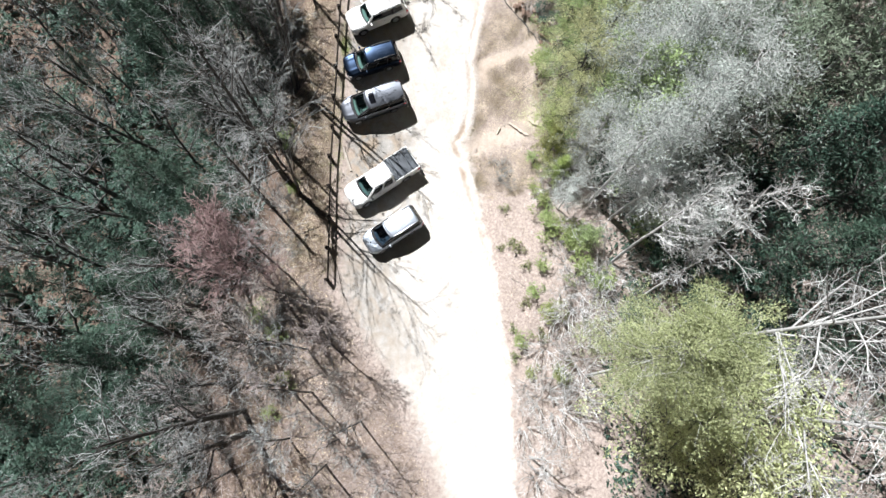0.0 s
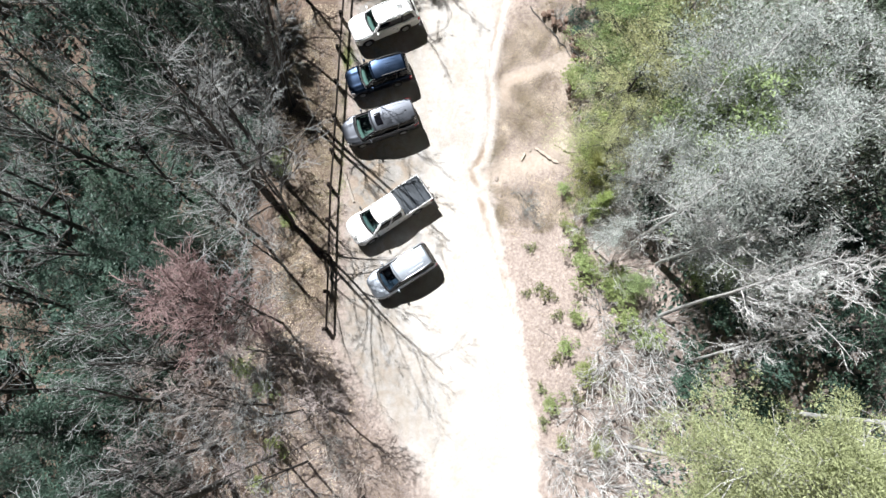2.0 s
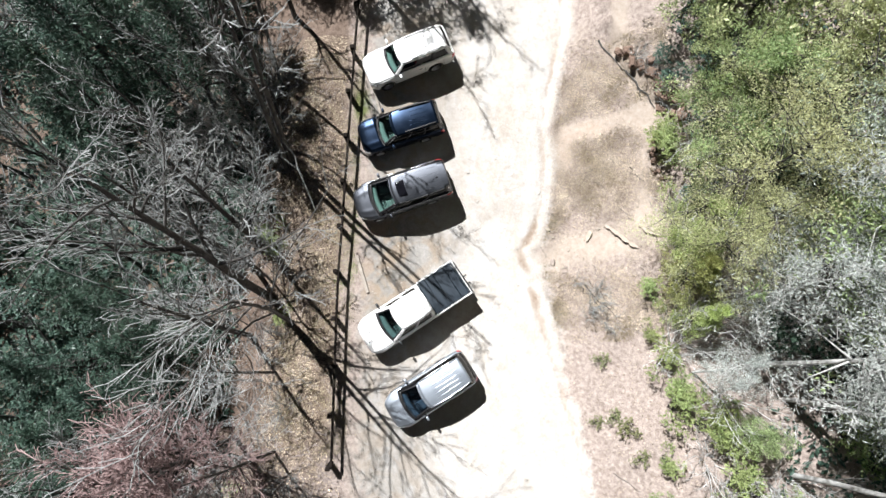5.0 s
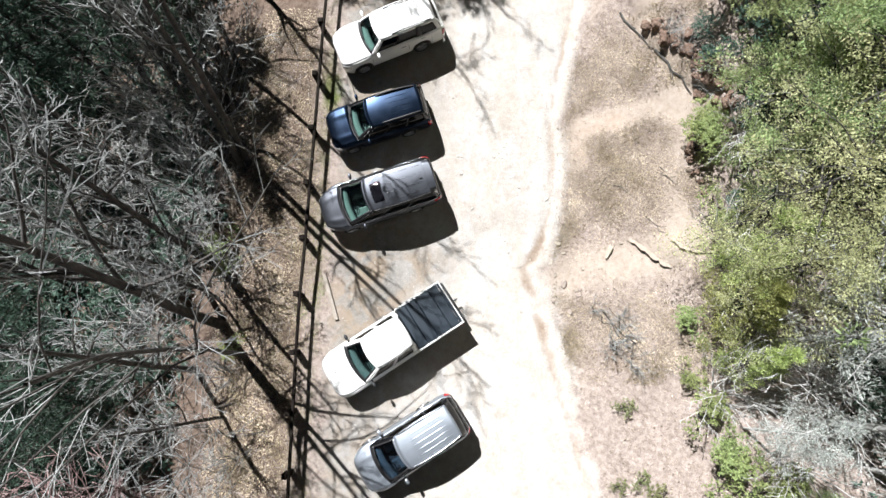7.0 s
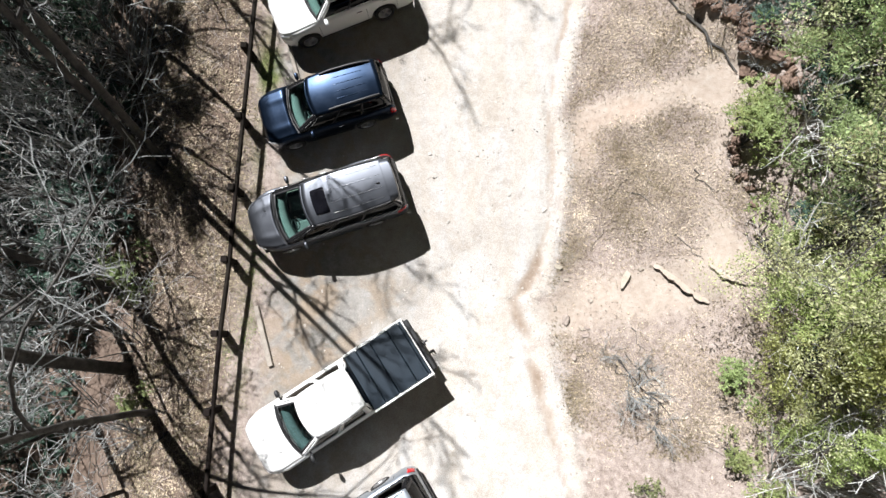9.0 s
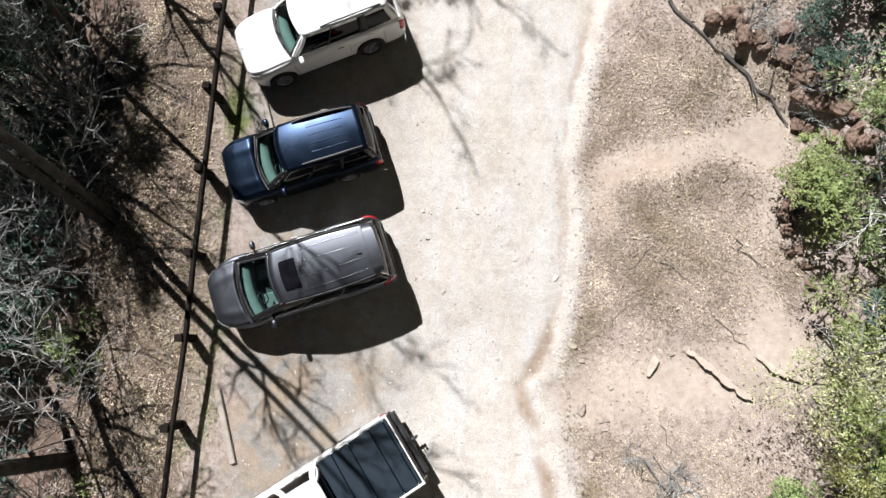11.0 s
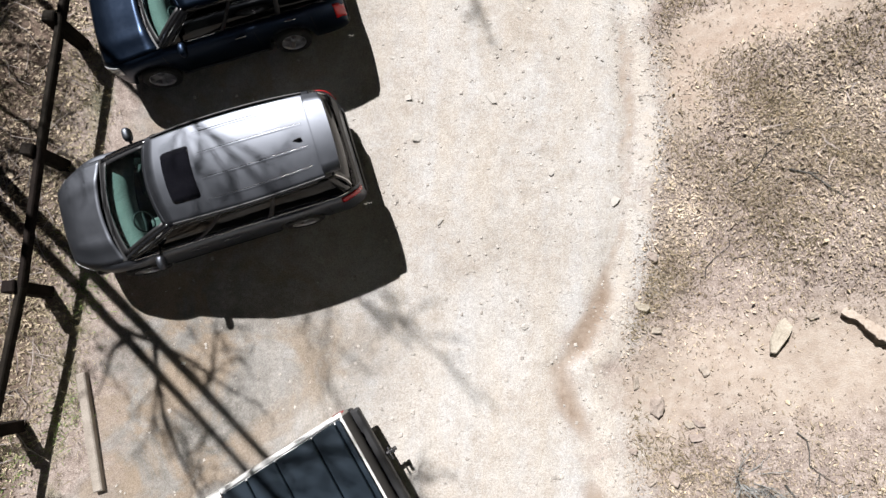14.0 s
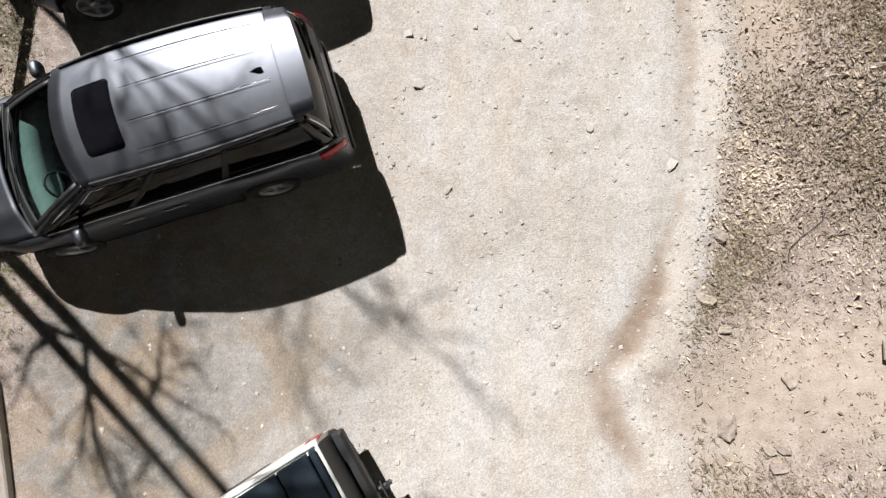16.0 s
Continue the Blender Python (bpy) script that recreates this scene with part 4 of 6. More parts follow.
# pale silver wagon
car = Car("sport_utility_car", "pale silver sport utility car with ribbed roof and rails", PAINT_SILVER, 4.8, 1.98, 0.86, 0.95, 1.06, 1.10, 2.0, 4.50, 1.76, 4.68, (0.88, 3.55), 0.35,
          [(0.06, 0.33), (0.355, 0.64), (0.67, 0.95)], roof_w=0.74, blunt=0.48, screen=GLASS_SKY_TINT, mirror_back=0.75, nose=0.85, tail_w=0.76, frame_mat=BLACK_TRIM, crown=0.07)
car.rails(CHROME, 0.95, 0.06, 0.96, 0.05)
car.ribs((-0.6, -0.3, 0.0, 0.3, 0.6), 0.25, 0.85, h=0.006, w=0.03)
car.ribs((-0.645, -0.345, -0.045, 0.255, 0.555), 0.25, 0.85, BLACK, h=0.003, w=0.007)
car.wipers()
car.stand(-3.97, 7.40, -147)

# white crew-cab pickup with a folded bed cover
car = Car("pickup_truck", "white crew-cab pickup truck with black bed cover", PAINT_WHITE, 6.05, 2.10, 1.17, 1.10, 1.22, 1.26, 2.05, 3.90, 1.93, 3.86, (1.0, 4.75), 0.40,
          [(0.07, 0.47), (0.55, 0.92)], roof_w=0.70, blunt=0.52, nose=0.7, bed=1.34, cat="truck", top_edge=0.86, screen=GLASS_TEAL, mirror_mat=BLACK, pillar_mat=PAINT_WHITE)
bx0, bx1 = car.x(6.045), car.x(3.93)
cuts = (0.0, 0.05, 0.25, 0.56, 0.80, 1.0)
for a, b in zip(cuts, cuts[1:]):
    g = Geo()
    g.box((bx0 + (bx1 - bx0) * a + 0.01, -0.95, 1.31), (bx0 + (bx1 - bx0) * b - 0.01, 0.95, 1.36), 0.015)
    part("cover_panel", g, TONNEAU, car.root, "black vinyl bed cover panel")
for y in (-1, 1):
    g = Geo()
    g.box((bx0 - 0.05, min(y * 0.96, y * 1.035), 1.24), (bx1 + 0.02, max(y * 0.96, y * 1.035), 1.345), 0.02)
    part("bed_rail", g, PAINT_WHITE, car.root)
g = Geo()
g.box((car.x(6.08), -0.97, 0.62), (car.x(6.052), 0.97, 1.335), 0.012)
part("tailgate", g, BLACK, car.root, "black tailgate")
g = Geo()
g.box((car.x(6.088), -0.98, 1.315), (car.x(6.05), 0.98, 1.348), 0.012)
part("tailgate_lip", g, PAINT_WHITE, car.root)
g = Geo()
g.box((car.x(6.23), -0.95, 0.50), (car.x(6.05), 0.95, 0.70), 0.04)
part("step_bumper", g, BLACK, car.root)
g = Geo()
g.tube([(car.x(6.12), 0.0, 0.46), (car.x(6.42), 0.0, 0.46)], [0.035, 0.035], 8, True)
g.tube([(car.x(6.38), 0.0, 0.46), (car.x(6.38), 0.0, 0.62)], [0.03, 0.035], 8, True)
g.tube([(car.x(6.30), -0.09, 0.50), (car.x(6.30), 0.13, 0.54)], [0.016, 0.016], 6, True)
part("tow_hitch", g, BLACK, car.root)
g = Geo()
g.box((car.x(3.93), -1.0, 0.75), (car.x(3.90), 1.0, 1.33), 0.01)
part("bed_front_wall", g, BLACK, car.root)
# Unseen floor under the cover, added to stop sun through its seams.
g = Geo()
g.box((car.x(5.95), -0.98, 0.66), (car.x(3.86), 0.98, 0.74), 0.01)
part("bed_floor", g, BLACK, car.root)
car.wipers()
car.stand(-4.93, 11.52, -146)


# ---- fence ----
FENCE = [(-8.88, 3.45), (-8.93, 8.4), (-9.0, 13.0), (-8.86, 16.5), (-8.70, 19.5), (-8.57, 22.5), (-8.38, 26.5), (-8.15, 30.0), (-7.9, 33.5)]
fence = thing("fence", "dark-stained single-rail timber fence with squat posts", "fence", kind="")
fence.location = (-8.88, 3.45, height(-8.88, 3.45))
FROM_FENCE = Matrix.Translation(-fence.location)


def on_fence(d):
    acc = 0.0
    for (xa, ya), (xb, yb) in zip(FENCE, FENCE[1:]):
        l = math.hypot(xb - xa, yb - ya)
        if d <= acc + l or (xb, yb) == FENCE[-1]:
            k = (d - acc) / l
            return xa + (xb - xa) * k, ya + (yb - ya) * k
        acc += l


post_me = None
d, spots = 0.1, []
while d < 29.5:
    spots.append(on_fence(d))
    d += 2.48
for i, (x, y) in enumerate(spots):
    if post_me is None:
        g = Geo()
        g.box((-0.11, -0.11, -0.3), (0.11, 0.11, 0.95), 0.02)
        post_me = g.mesh("post")
    ob = part("post", post_me, RAIL_WOOD, fence)
    ob.matrix_basis = FROM_FENCE @ pose(x - 0.17, y, height(x, y), random.uniform(-2, 2), random.uniform(-2, 2), random.uniform(-8, 8))
    if i + 1 < len(spots):
        xb, yb = spots[i + 1]
        l = math.hypot(xb - x, yb - y)
        g = Geo()
        g.box((-0.058, 0, -0.075), (0.058, l + 0.1, 0.075), 0.02)
        ob = part("rail", g, RAIL_WOOD, fence)
        za, zb = height(x, y) + 0.80, height(xb, yb) + 0.80
        ob.matrix_basis = FROM_FENCE @ look((x, y, za), (xb, yb, zb)) @ pose(0, 0, 0, -90, 0, 0)


# ---- trees and shrubs ----
def unit(v):
    return v / (np.linalg.norm(v) + 1e-9)


def grow(rng, p, d, length, r, level, cfg, wood, twigs, tips):
    """One branch and, from it, its own branches."""
    n = (9, 6, 5, 3, 2)[min(level, 4)]
    pts, rad = [p], [r]
    step = length / n
    arch = rng.normal(0, cfg.get("arch", 0.05), 3) * (level > 0)
    for i in range(n):
        d = unit(d + arch + rng.normal(0, 0.7 * cfg["wiggle"][min(level, len(cfg["wiggle"]) - 1)], 3) + np.array([0, 0, cfg["lift"]]) * (level > 0))
        p = p + d * step
        pts.append(p)
        rad.append(r * (1 - 0.8 * (i + 1) / n) + 0.003)
    rad = np.maximum(np.array(rad) * (cfg.get("thick", 1.0) if level >= 2 else 1.0), cfg.get("least", 0.011) if level < 3 else cfg.get("least", 0.011) * 0.75)
    keep = (slice(None), slice(None), [0, 2, 4, 5], [0, 1, 3], [0, 2])[min(level, 4)]
    (wood if level < 2 else twigs).tube(np.array(pts)[keep], rad[keep], (8, 5, 3, 3, 3)[min(level, 4)])
    if level >= len(cfg["kids"]):
        tips.append(pts[-1])
        return
    pts = np.array(pts)
    start = cfg["clear"] if level == 0 else 0.15
    for k in range(cfg["kids"][level]):
        t = start + (1 - start) * (k + rng.uniform(0.2, 1)) / cfg["kids"][level]
        q = min(t, 0.999) * n
        i = int(q)
        at = pts[i] + (pts[i + 1] - pts[i]) * (q - i)
        axis_d = unit(pts[i + 1] - pts[i])
        out = unit(np.cross(axis_d, rng.normal(0, 1, 3)))
        ang = math.radians(rng.uniform(*cfg["angle"]))
        cd = unit(axis_d * math.cos(ang) + out * math.sin(ang))
        cl = length * cfg["ratio"][level] * rng.uniform(0.6, 1.1) * (1 - 0.55 * t * (level == 0) - 0.35 * t * (level > 0))
        grow(rng, at, cd, cl, max(r * (1 - 0.8 * t) * (0.58 if level == 0 else 0.4), 0.004), level + 1, cfg, wood, twigs, tips)


def bare_tree(seed, tall, r, cfg, bark, twig):
    rng = np.random.default_rng(seed)
    wood, twigs, tips = Geo(), Geo(), []
    grow(rng, np.array([0, 0, -0.3]), np.array([0, 0, 1.0]), tall, r, 0, cfg, wood, twigs, tips)
    return [("trunk", wood.mesh("trunk", True), bark), ("crown", twigs.mesh("crown"), twig)]


def evergreen(seed, tall, wide, limbs, clumps, per, leaf, size=(0.17, 0.022), shape="cone", clear=0.15, bark=None, clump=0.35, jit=0.16, stout=0.011):
    """Trunk, limbs and a crown of leaf clumps at the limbs' outer ends, with gaps between them."""
    rng = np.random.default_rng(seed)
    wood, crown = Geo(), Geo()
    bend = rng.normal(0, 0.015, 2) * tall
    axis_at = lambda z: np.array([bend[0] * (z / tall) ** 2, bend[1] * (z / tall) ** 2, z])
    zs = np.linspace(-0.3, tall * 0.97, 9)
    wood.tube([axis_at(z) for z in zs], [stout * tall * (1 - 0.93 * max(z, 0) / tall) + 0.008 for z in zs], 7)
    centres, radii = [], []
    for k in range(limbs):
        f = clear + (1 - clear) * ((k + rng.uniform(0, 1)) / limbs) ** 0.9
        reach = {"cone": (1 - f) ** 0.7 * 0.95 + 0.06, "dome": math.sqrt(max(0.02, 1 - ((f - clear) / (1 - clear) * 1.05 - 0.15) ** 2)), "flat": 0.7 + 0.3 * math.sin(f * 3)}[shape] * wide * rng.uniform(0.5, 1.15)
        a = rng.uniform(0, 2 * math.pi)
        rise = reach * rng.uniform(0.0, 0.4)
        p0 = axis_at(f * tall)
        p1 = p0 + np.array([math.cos(a) * reach, math.sin(a) * reach, rise])
        mid = (p0 + p1) / 2 + rng.normal(0, 0.08 * reach, 3)
        wood.tube([p0, mid, p1], [0.006 * tall * (1 - f) + 0.012, 0.012, 0.004], 4)
        for q in range(clumps):
            t = 0.35 + 0.65 * (q + rng.uniform(0, 1)) / clumps
            at = (1 - t) ** 2 * p0 + 2 * t * (1 - t) * mid + t * t * p1
            end = at + rng.normal(0, 1, 3) * np.array([jit, jit, jit * 0.6]) * reach * (0.4 + t)
            if q % 2:
                wood.tube([at, end], [0.009, 0.004], 3)
            centres.append(end)
            radii.append(clump * rng.uniform(0.55, 1.3))
    n = len(centres) * per
    c, r = np.repeat(np.array(centres), per, 0), np.repeat(np.array(radii), per)[:, None]
    o = rng.normal(0, 1, (n, 3))
    o /= np.linalg.norm(o, axis=1)[:, None]
    d = o * (1, 1, 0.7) + rng.normal(0, 0.45, (n, 3)) + (0, 0, 0.35)
    d /= np.linalg.norm(d, axis=1)[:, None]
    side = np.cross(d, rng.normal(0, 1, (n, 3)))
    side /= np.linalg.norm(side, axis=1)[:, None]
    k = rng.uniform(0.6, 1.3, (n, 1))
    crown.leaves(c + o * (1, 1, 0.6) * r * rng.uniform(0.15, 1, (n, 1)) ** 0.6, d * size[0] * k, side * size[1] * k)
    return [("trunk", wood.mesh("trunk", True), bark or BARK), ("crown", crown.mesh("crown"), leaf)]


def shrub(seed, tall, wide, whorls, leaf, size=(0.13, 0.024), per=8):
    rng = np.random.default_rng(seed)
    wood, crown = Geo(), Geo()
    centres = []
    lobes = [(rng.uniform(0, 2 * math.pi), rng.uniform(0.2, 0.75) * wide, rng.uniform(0.55, 1.0) * tall) for _ in range(9)]
    for a, rr, hh in lobes:
        p = np.array([math.cos(a) * rr, math.sin(a) * rr, hh])
        wood.tube([(0, 0, -0.15), p * np.array([0.4, 0.4, 0.55]) + rng.normal(0, 0.05, 3), p], [0.035, 0.022, 0.008], 4)
        n = whorls // 9
        o = rng.normal(0, 1, (n, 3))
        o /= np.linalg.norm(o, axis=1)[:, None]
        o[:, 2] = np.abs(o[:, 2]) * 0.9 - 0.25
        centres.append(p + o * np.array([0.42, 0.42, 0.34]) * wide * rng.uniform(0.55, 1.05, (n, 1)))
    c = np.vstack(centres)
    c[:, 2] = np.maximum(c[:, 2], 0.08)
    n = len(c)
    c = np.repeat(c, per, 0)
    a = np.tile(np.arange(per) * 2 * math.pi / per, n) + np.repeat(rng.uniform(0, 6, n), per) + rng.normal(0, 0.2, n * per)
    tilt = rng.normal(0.15, 0.35, n * per)
    d = np.stack([np.cos(a) * np.cos(tilt), np.sin(a) * np.cos(tilt), np.sin(tilt)], 1)
    s = np.stack([-np.sin(a), np.cos(a), rng.normal(0, 0.25, n * per)], 1)
    k = rng.uniform(0.7, 1.25, (n * per, 1))
    crown.leaves(c + rng.normal(0, 0.02, c.shape), d * size[0] * k, s * size[1] * k)
    return [("woody_base", wood.mesh("woody_base"), BARK), ("foliage", crown.mesh("foliage"), leaf)]


def thicket(seed, stems, tall, cfg, twig):
    rng = np.random.default_rng(seed)
    wood, twigs, tips = Geo(), Geo(), []
    for k in range(stems):
        a = rng.uniform(0, 2 * math.pi)
        d = unit(np.array([math.cos(a) * 0.55, math.sin(a) * 0.55, 1.0]))
        grow(rng, np.array([math.cos(a) * 0.15, math.sin(a) * 0.15, -0.15]), d, tall * rng.uniform(0.7, 1.1), 0.022, 1, cfg, twigs, twigs, tips)
    return [("branchwork", twigs.mesh("branchwork"), twig)]


LEAN_Y = 6.0    # the trunks stand a little off the slope's square


def plant(name, parts, label, category, x, y, turn=None, size=1.0, lean=True, group="", tilt=3.0, side=0.0):
    root = thing(name, label, category, group)
    root.matrix_world = Matrix.Translation((x, y, height(x, y))) @ pose(0, 0, 0, (-LEAN_Y if lean else 0) + random.uniform(-tilt, tilt), side + random.uniform(-tilt, tilt), 0) \
        @ pose(0, 0, 0, 0, 0, random.uniform(0, 360) if turn is None else turn) @ Matrix.Diagonal((size, size, size, 1))
    for n, me, m in parts:
        part(n, me, m, root)
    return root


HARD = dict(kids=(14, 6, 5), ratio=(0.42, 0.5, 0.5), angle=(32, 70), wiggle=(0.05, 0.13, 0.2, 0.25), lift=0.06, clear=0.38)
FORKED = dict(kids=(9, 7, 5), ratio=(0.62, 0.45, 0.5), angle=(22, 55), wiggle=(0.07, 0.12, 0.2, 0.25), lift=0.07, clear=0.30)
BUSHY = dict(kids=(14, 8, 6), ratio=(0.55, 0.55, 0.45), angle=(25, 60), wiggle=(0.06, 0.14, 0.2, 0.25), lift=0.10, clear=0.22)
SPREAD = dict(kids=(13, 9, 7), ratio=(0.50, 0.42, 0.42), angle=(35, 75), wiggle=(0.05, 0.10, 0.16, 0.22), lift=0.05, clear=0.45, thick=1.1)
BRUSH = dict(kids=(0, 6, 4), ratio=(0.5, 0.5, 0.45), angle=(20, 55), wiggle=(0.1, 0.14, 0.2, 0.25), lift=0.03, clear=0.2, least=0.006)

STRAIGHT = dict(kids=(16, 6, 5), ratio=(0.26, 0.5, 0.5), angle=(30, 62), wiggle=(0.015, 0.12, 0.2, 0.25), lift=0.05, clear=0.26, least=0.014)


def twin_tree(seed, tall, r, cfg, bark, twig):
    rng = np.random.default_rng(seed)
    wood, twigs, tips = Geo(), Geo(), []
    for k, a in enumerate((0.6, 3.6)):
        d = unit(np.array([math.cos(a) * -0.012, math.sin(a) * -0.012, 1.0]))
        grow(rng, np.array([math.cos(a) * 0.17, math.sin(a) * 0.17, -0.4]), d, tall * (1 - 0.12 * k), r, 0, cfg, wood, twigs, tips)
    return [("trunk", wood.mesh("trunk", True), bark), ("crown", twigs.mesh("crown"), twig)]


BARE = [bare_tree(11, 13.5, 0.19, HARD, BARK, TWIG), bare_tree(12, 15.0, 0.24, HARD, BARK, TWIG), bare_tree(13, 12.0, 0.18, FORKED, BARK, TWIG),
        bare_tree(14, 14.0, 0.22, FORKED, BARK, TWIG), bare_tree(15, 9.0, 0.10, BUSHY, BARK, TWIG)]
TALL = [twin_tree(16, 17.5, 0.145, dict(STRAIGHT, kids=(8, 6, 5), clear=0.42, wiggle=(0.012, 0.12, 0.2, 0.25)), BARK, TWIG), bare_tree(17, 16.5, 0.24, dict(FORKED, clear=0.4, kids=(13, 9, 7), ratio=(0.5, 0.45, 0.5), wiggle=(0.02, 0.12, 0.2, 0.25)), BARK, TWIG), bare_tree(18, 13.0, 0.17, STRAIGHT, BARK, TWIG),
        bare_tree(19, 17.0, 0.11, dict(STRAIGHT, kids=(7, 6, 5), clear=0.62), BARK, TWIG), bare_tree(20, 16.0, 0.12, FORKED, BARK, TWIG)]
SLIM = bare_tree(22, 12.0, 0.10, dict(STRAIGHT, kids=(10, 5, 4), clear=0.34, least=0.011), BARK, TWIG)
RED_TREE = bare_tree(21, 8.6, 0.12, dict(BUSHY, kids=(34, 14, 10), clear=0.15, least=0.0105), BARK, TWIG_RED)
PALE_TREE = [bare_tree(31, 24.0, 0.17, dict(SPREAD, kids=(20, 13, 8), ratio=(0.42, 0.42, 0.36), angle=(42, 70), wiggle=(0.02, 0.05, 0.09, 0.14), lift=0.02, clear=0.32, least=0.010, thick=1.0), TWIG_PALE, TWIG_PALE), bare_tree(32, 9.0, 0.11, SPREAD, TWIG_PALE, TWIG_PALE), bare_tree(33, 12.0, 0.14, dict(SPREAD, clear=0.35), TWIG_PALE, TWIG_PALE), bare_tree(34, 13.5, 0.12, dict(BUSHY, kids=(18, 10, 7), ratio=(0.34, 0.5, 0.45), clear=0.5, least=0.010), TWIG_PALE, TWIG_PALE)]
THICKET = [thicket(41, 11, 2.6, BRUSH, TWIG_PALE), thicket(42, 10, 2.2, BRUSH, TWIG), thicket(43, 13, 1.6, BRUSH, TWIG)]
DARK_PINE = [evergreen(51, 10.5, 3.0, 58, 6, 12, LEAF_DARK, (0.23, 0.028), clump=0.42), evergreen(52, 8.0, 2.8, 48, 6, 12, LEAF_DARK, (0.23, 0.028), "dome", clump=0.42)]
GREEN_PINE = [evergreen(61, 6.5, 2.4, 40, 5, 72, LEAF_PINE, (0.09, 0.023), "dome", 0.08, clump=0.33, jit=0.14), evergreen(62, 5.0, 2.0, 36, 5, 80, LEAF_PINE, (0.08, 0.02), clear=0.06, clump=0.28, jit=0.14),
              evergreen(64, 6.0, 2.3, 40, 5, 72, LEAF_COOL, (0.108, 0.0175), "dome", 0.08, clump=0.33, jit=0.14), evergreen(65, 6.5, 2.4, 46, 5, 46, LEAF_COOL, (0.13, 0.024), "dome", 0.08, clump=0.36, jit=0.14)]
OLIVE = [evergreen(63, 6.5, 2.5, 44, 5, 110, LEAF_OLIVE, (0.055, 0.014), "dome", 0.1, clump=0.40, jit=0.16), evergreen(66, 6.5, 2.5, 44, 5, 42, LEAF_OLIVE, (0.12, 0.03), "dome", 0.1, clump=0.42, jit=0.16)]
PALE_PINE = [evergreen(71, 13.0, 3.3, 58, 7, 34, LEAF_PALE, (0.15, 0.014), "dome", 0.45, TWIG_PALE, 0.40), evergreen(72, 9.0, 2.6, 44, 7, 34, LEAF_PALE, (0.145, 0.0135), "dome", 0.3, TWIG_PALE, 0.36)]
GREY_PINE = [evergreen(73, 12.0, 3.2, 54, 7, 19, LEAF_GREY, (0.20, 0.021), "dome", 0.4, BARK, 0.42), evergreen(74, 9.5, 2.8, 46, 7, 19, LEAF_GREY, (0.19, 0.020), "dome", 0.3, BARK, 0.38)]
LIGHT_TREE = evergreen(81, 20.5, 3.4, 84, 7, 115, LEAF_LIGHT, (0.115, 0.018), "dome", 0.5, TWIG_PALE, clump=0.55, jit=0.15, stout=0.006)
LAUREL_DARK = [shrub(91, 2.0, 1.9, 170, LEAF_DARK, (0.175, 0.036), 7), shrub(92, 2.6, 2.2, 190, LEAF_DARK, (0.175, 0.037), 7)]
LAUREL = [shrub(93, 1.3, 1.2, 260, LEAF_LAUREL, (0.095, 0.02), 7), shrub(94, 0.55, 0.75, 72, LEAF_SEEDLING, (0.10, 0.022), 6)]

WOOD_L = "leafless hardwood tree with grey bark on the slope"
# hardwoods whose trunks and shadows can be followed, and four added for their shade
plant("bare_tree", TALL[0], "twin-stemmed leafless hardwood tree leaning over the fence", "tree", -12.3, 19.6, 14, 1.08, group="hardwoods behind the fence", tilt=0.0, side=8.5)
plant("bare_tree", TALL[3], WOOD_L, "tree", -13.0, 24.5, 75, 1.0, group="hardwoods behind the fence", tilt=0.0, side=8.5)
plant("bare_tree", TALL[4], WOOD_L, "tree", -11.7, 10.7, 40, 1.0, group="hardwoods behind the fence", tilt=0.0, side=8.0)
# The last four are added to throw branch shade behind the fence.
for x, y, parts, turn, size in ((-13.1, 12.1, TALL[1], 200, 1.0), (-14.6, 14.1, TALL[2], 140, 1.0), (-13.5, 14.8, TALL[2], 10, 1.05),
                                (-12.3, 3.9, SLIM, 300, 0.9), (-10.4, -1.8, SLIM, 60, 0.8), (-9.9, -5.0, SLIM, 15, 0.85), (-6.2, -7.1, SLIM, 100, 0.75), (-15.1, -8.2, TALL[1], 30, 0.8),
                                (-8.7, -10.2, SLIM, 220, 0.8), (-12.3, 28.6, TALL[2], 250, 0.85), (-9.8, 33.0, TALL[2], 50, 1.2), (-7.6, 36.0, TALL[2], 90, 1.2), (-15.6, 17.4, BARE[0], 330, 0.9), (-16.4, 22.2, BARE[2], 0, 1.05),
                                (-14.2, -1.5, BARE[4], 110, 0.9), (-12.6, 8.0, SLIM, 250, 0.8), (-14.9, 26.8, BARE[3], 0, 1.0), (-14.4, 10.0, TALL[2], 30, 0.9), (-11.6, -8.4, BARE[4], 0, 0.8), (-13.5, 20.8, BARE[4], 35, 0.85), (-13.3, 17.3, BARE[4], 160, 0.85), (-13.6, 13.4, BARE[4], 250, 0.9), (-12.9, 22.6, BARE[4], 300, 0.7)):
    plant("bare_tree", parts, WOOD_L, "tree", x, y, turn, size, group="hardwoods behind the fence", tilt=1.0)
plant("red_tree", RED_TREE, "leafless small tree with dense reddish budded twigs", "tree", -14.9, 4.4, 10, 1.36)
# deeper wood on the falling slope
rng = np.random.default_rng(5)
spots = []
tries = 0
while len(spots) < 92 and tries < 6000:
    tries += 1
    x, y = rng.uniform(-42, -15.5), rng.uniform(-17, 38)
    if all((x - a) ** 2 + (y - b) ** 2 > 2.4 ** 2 for a, b in spots):
        spots.append((x, y))
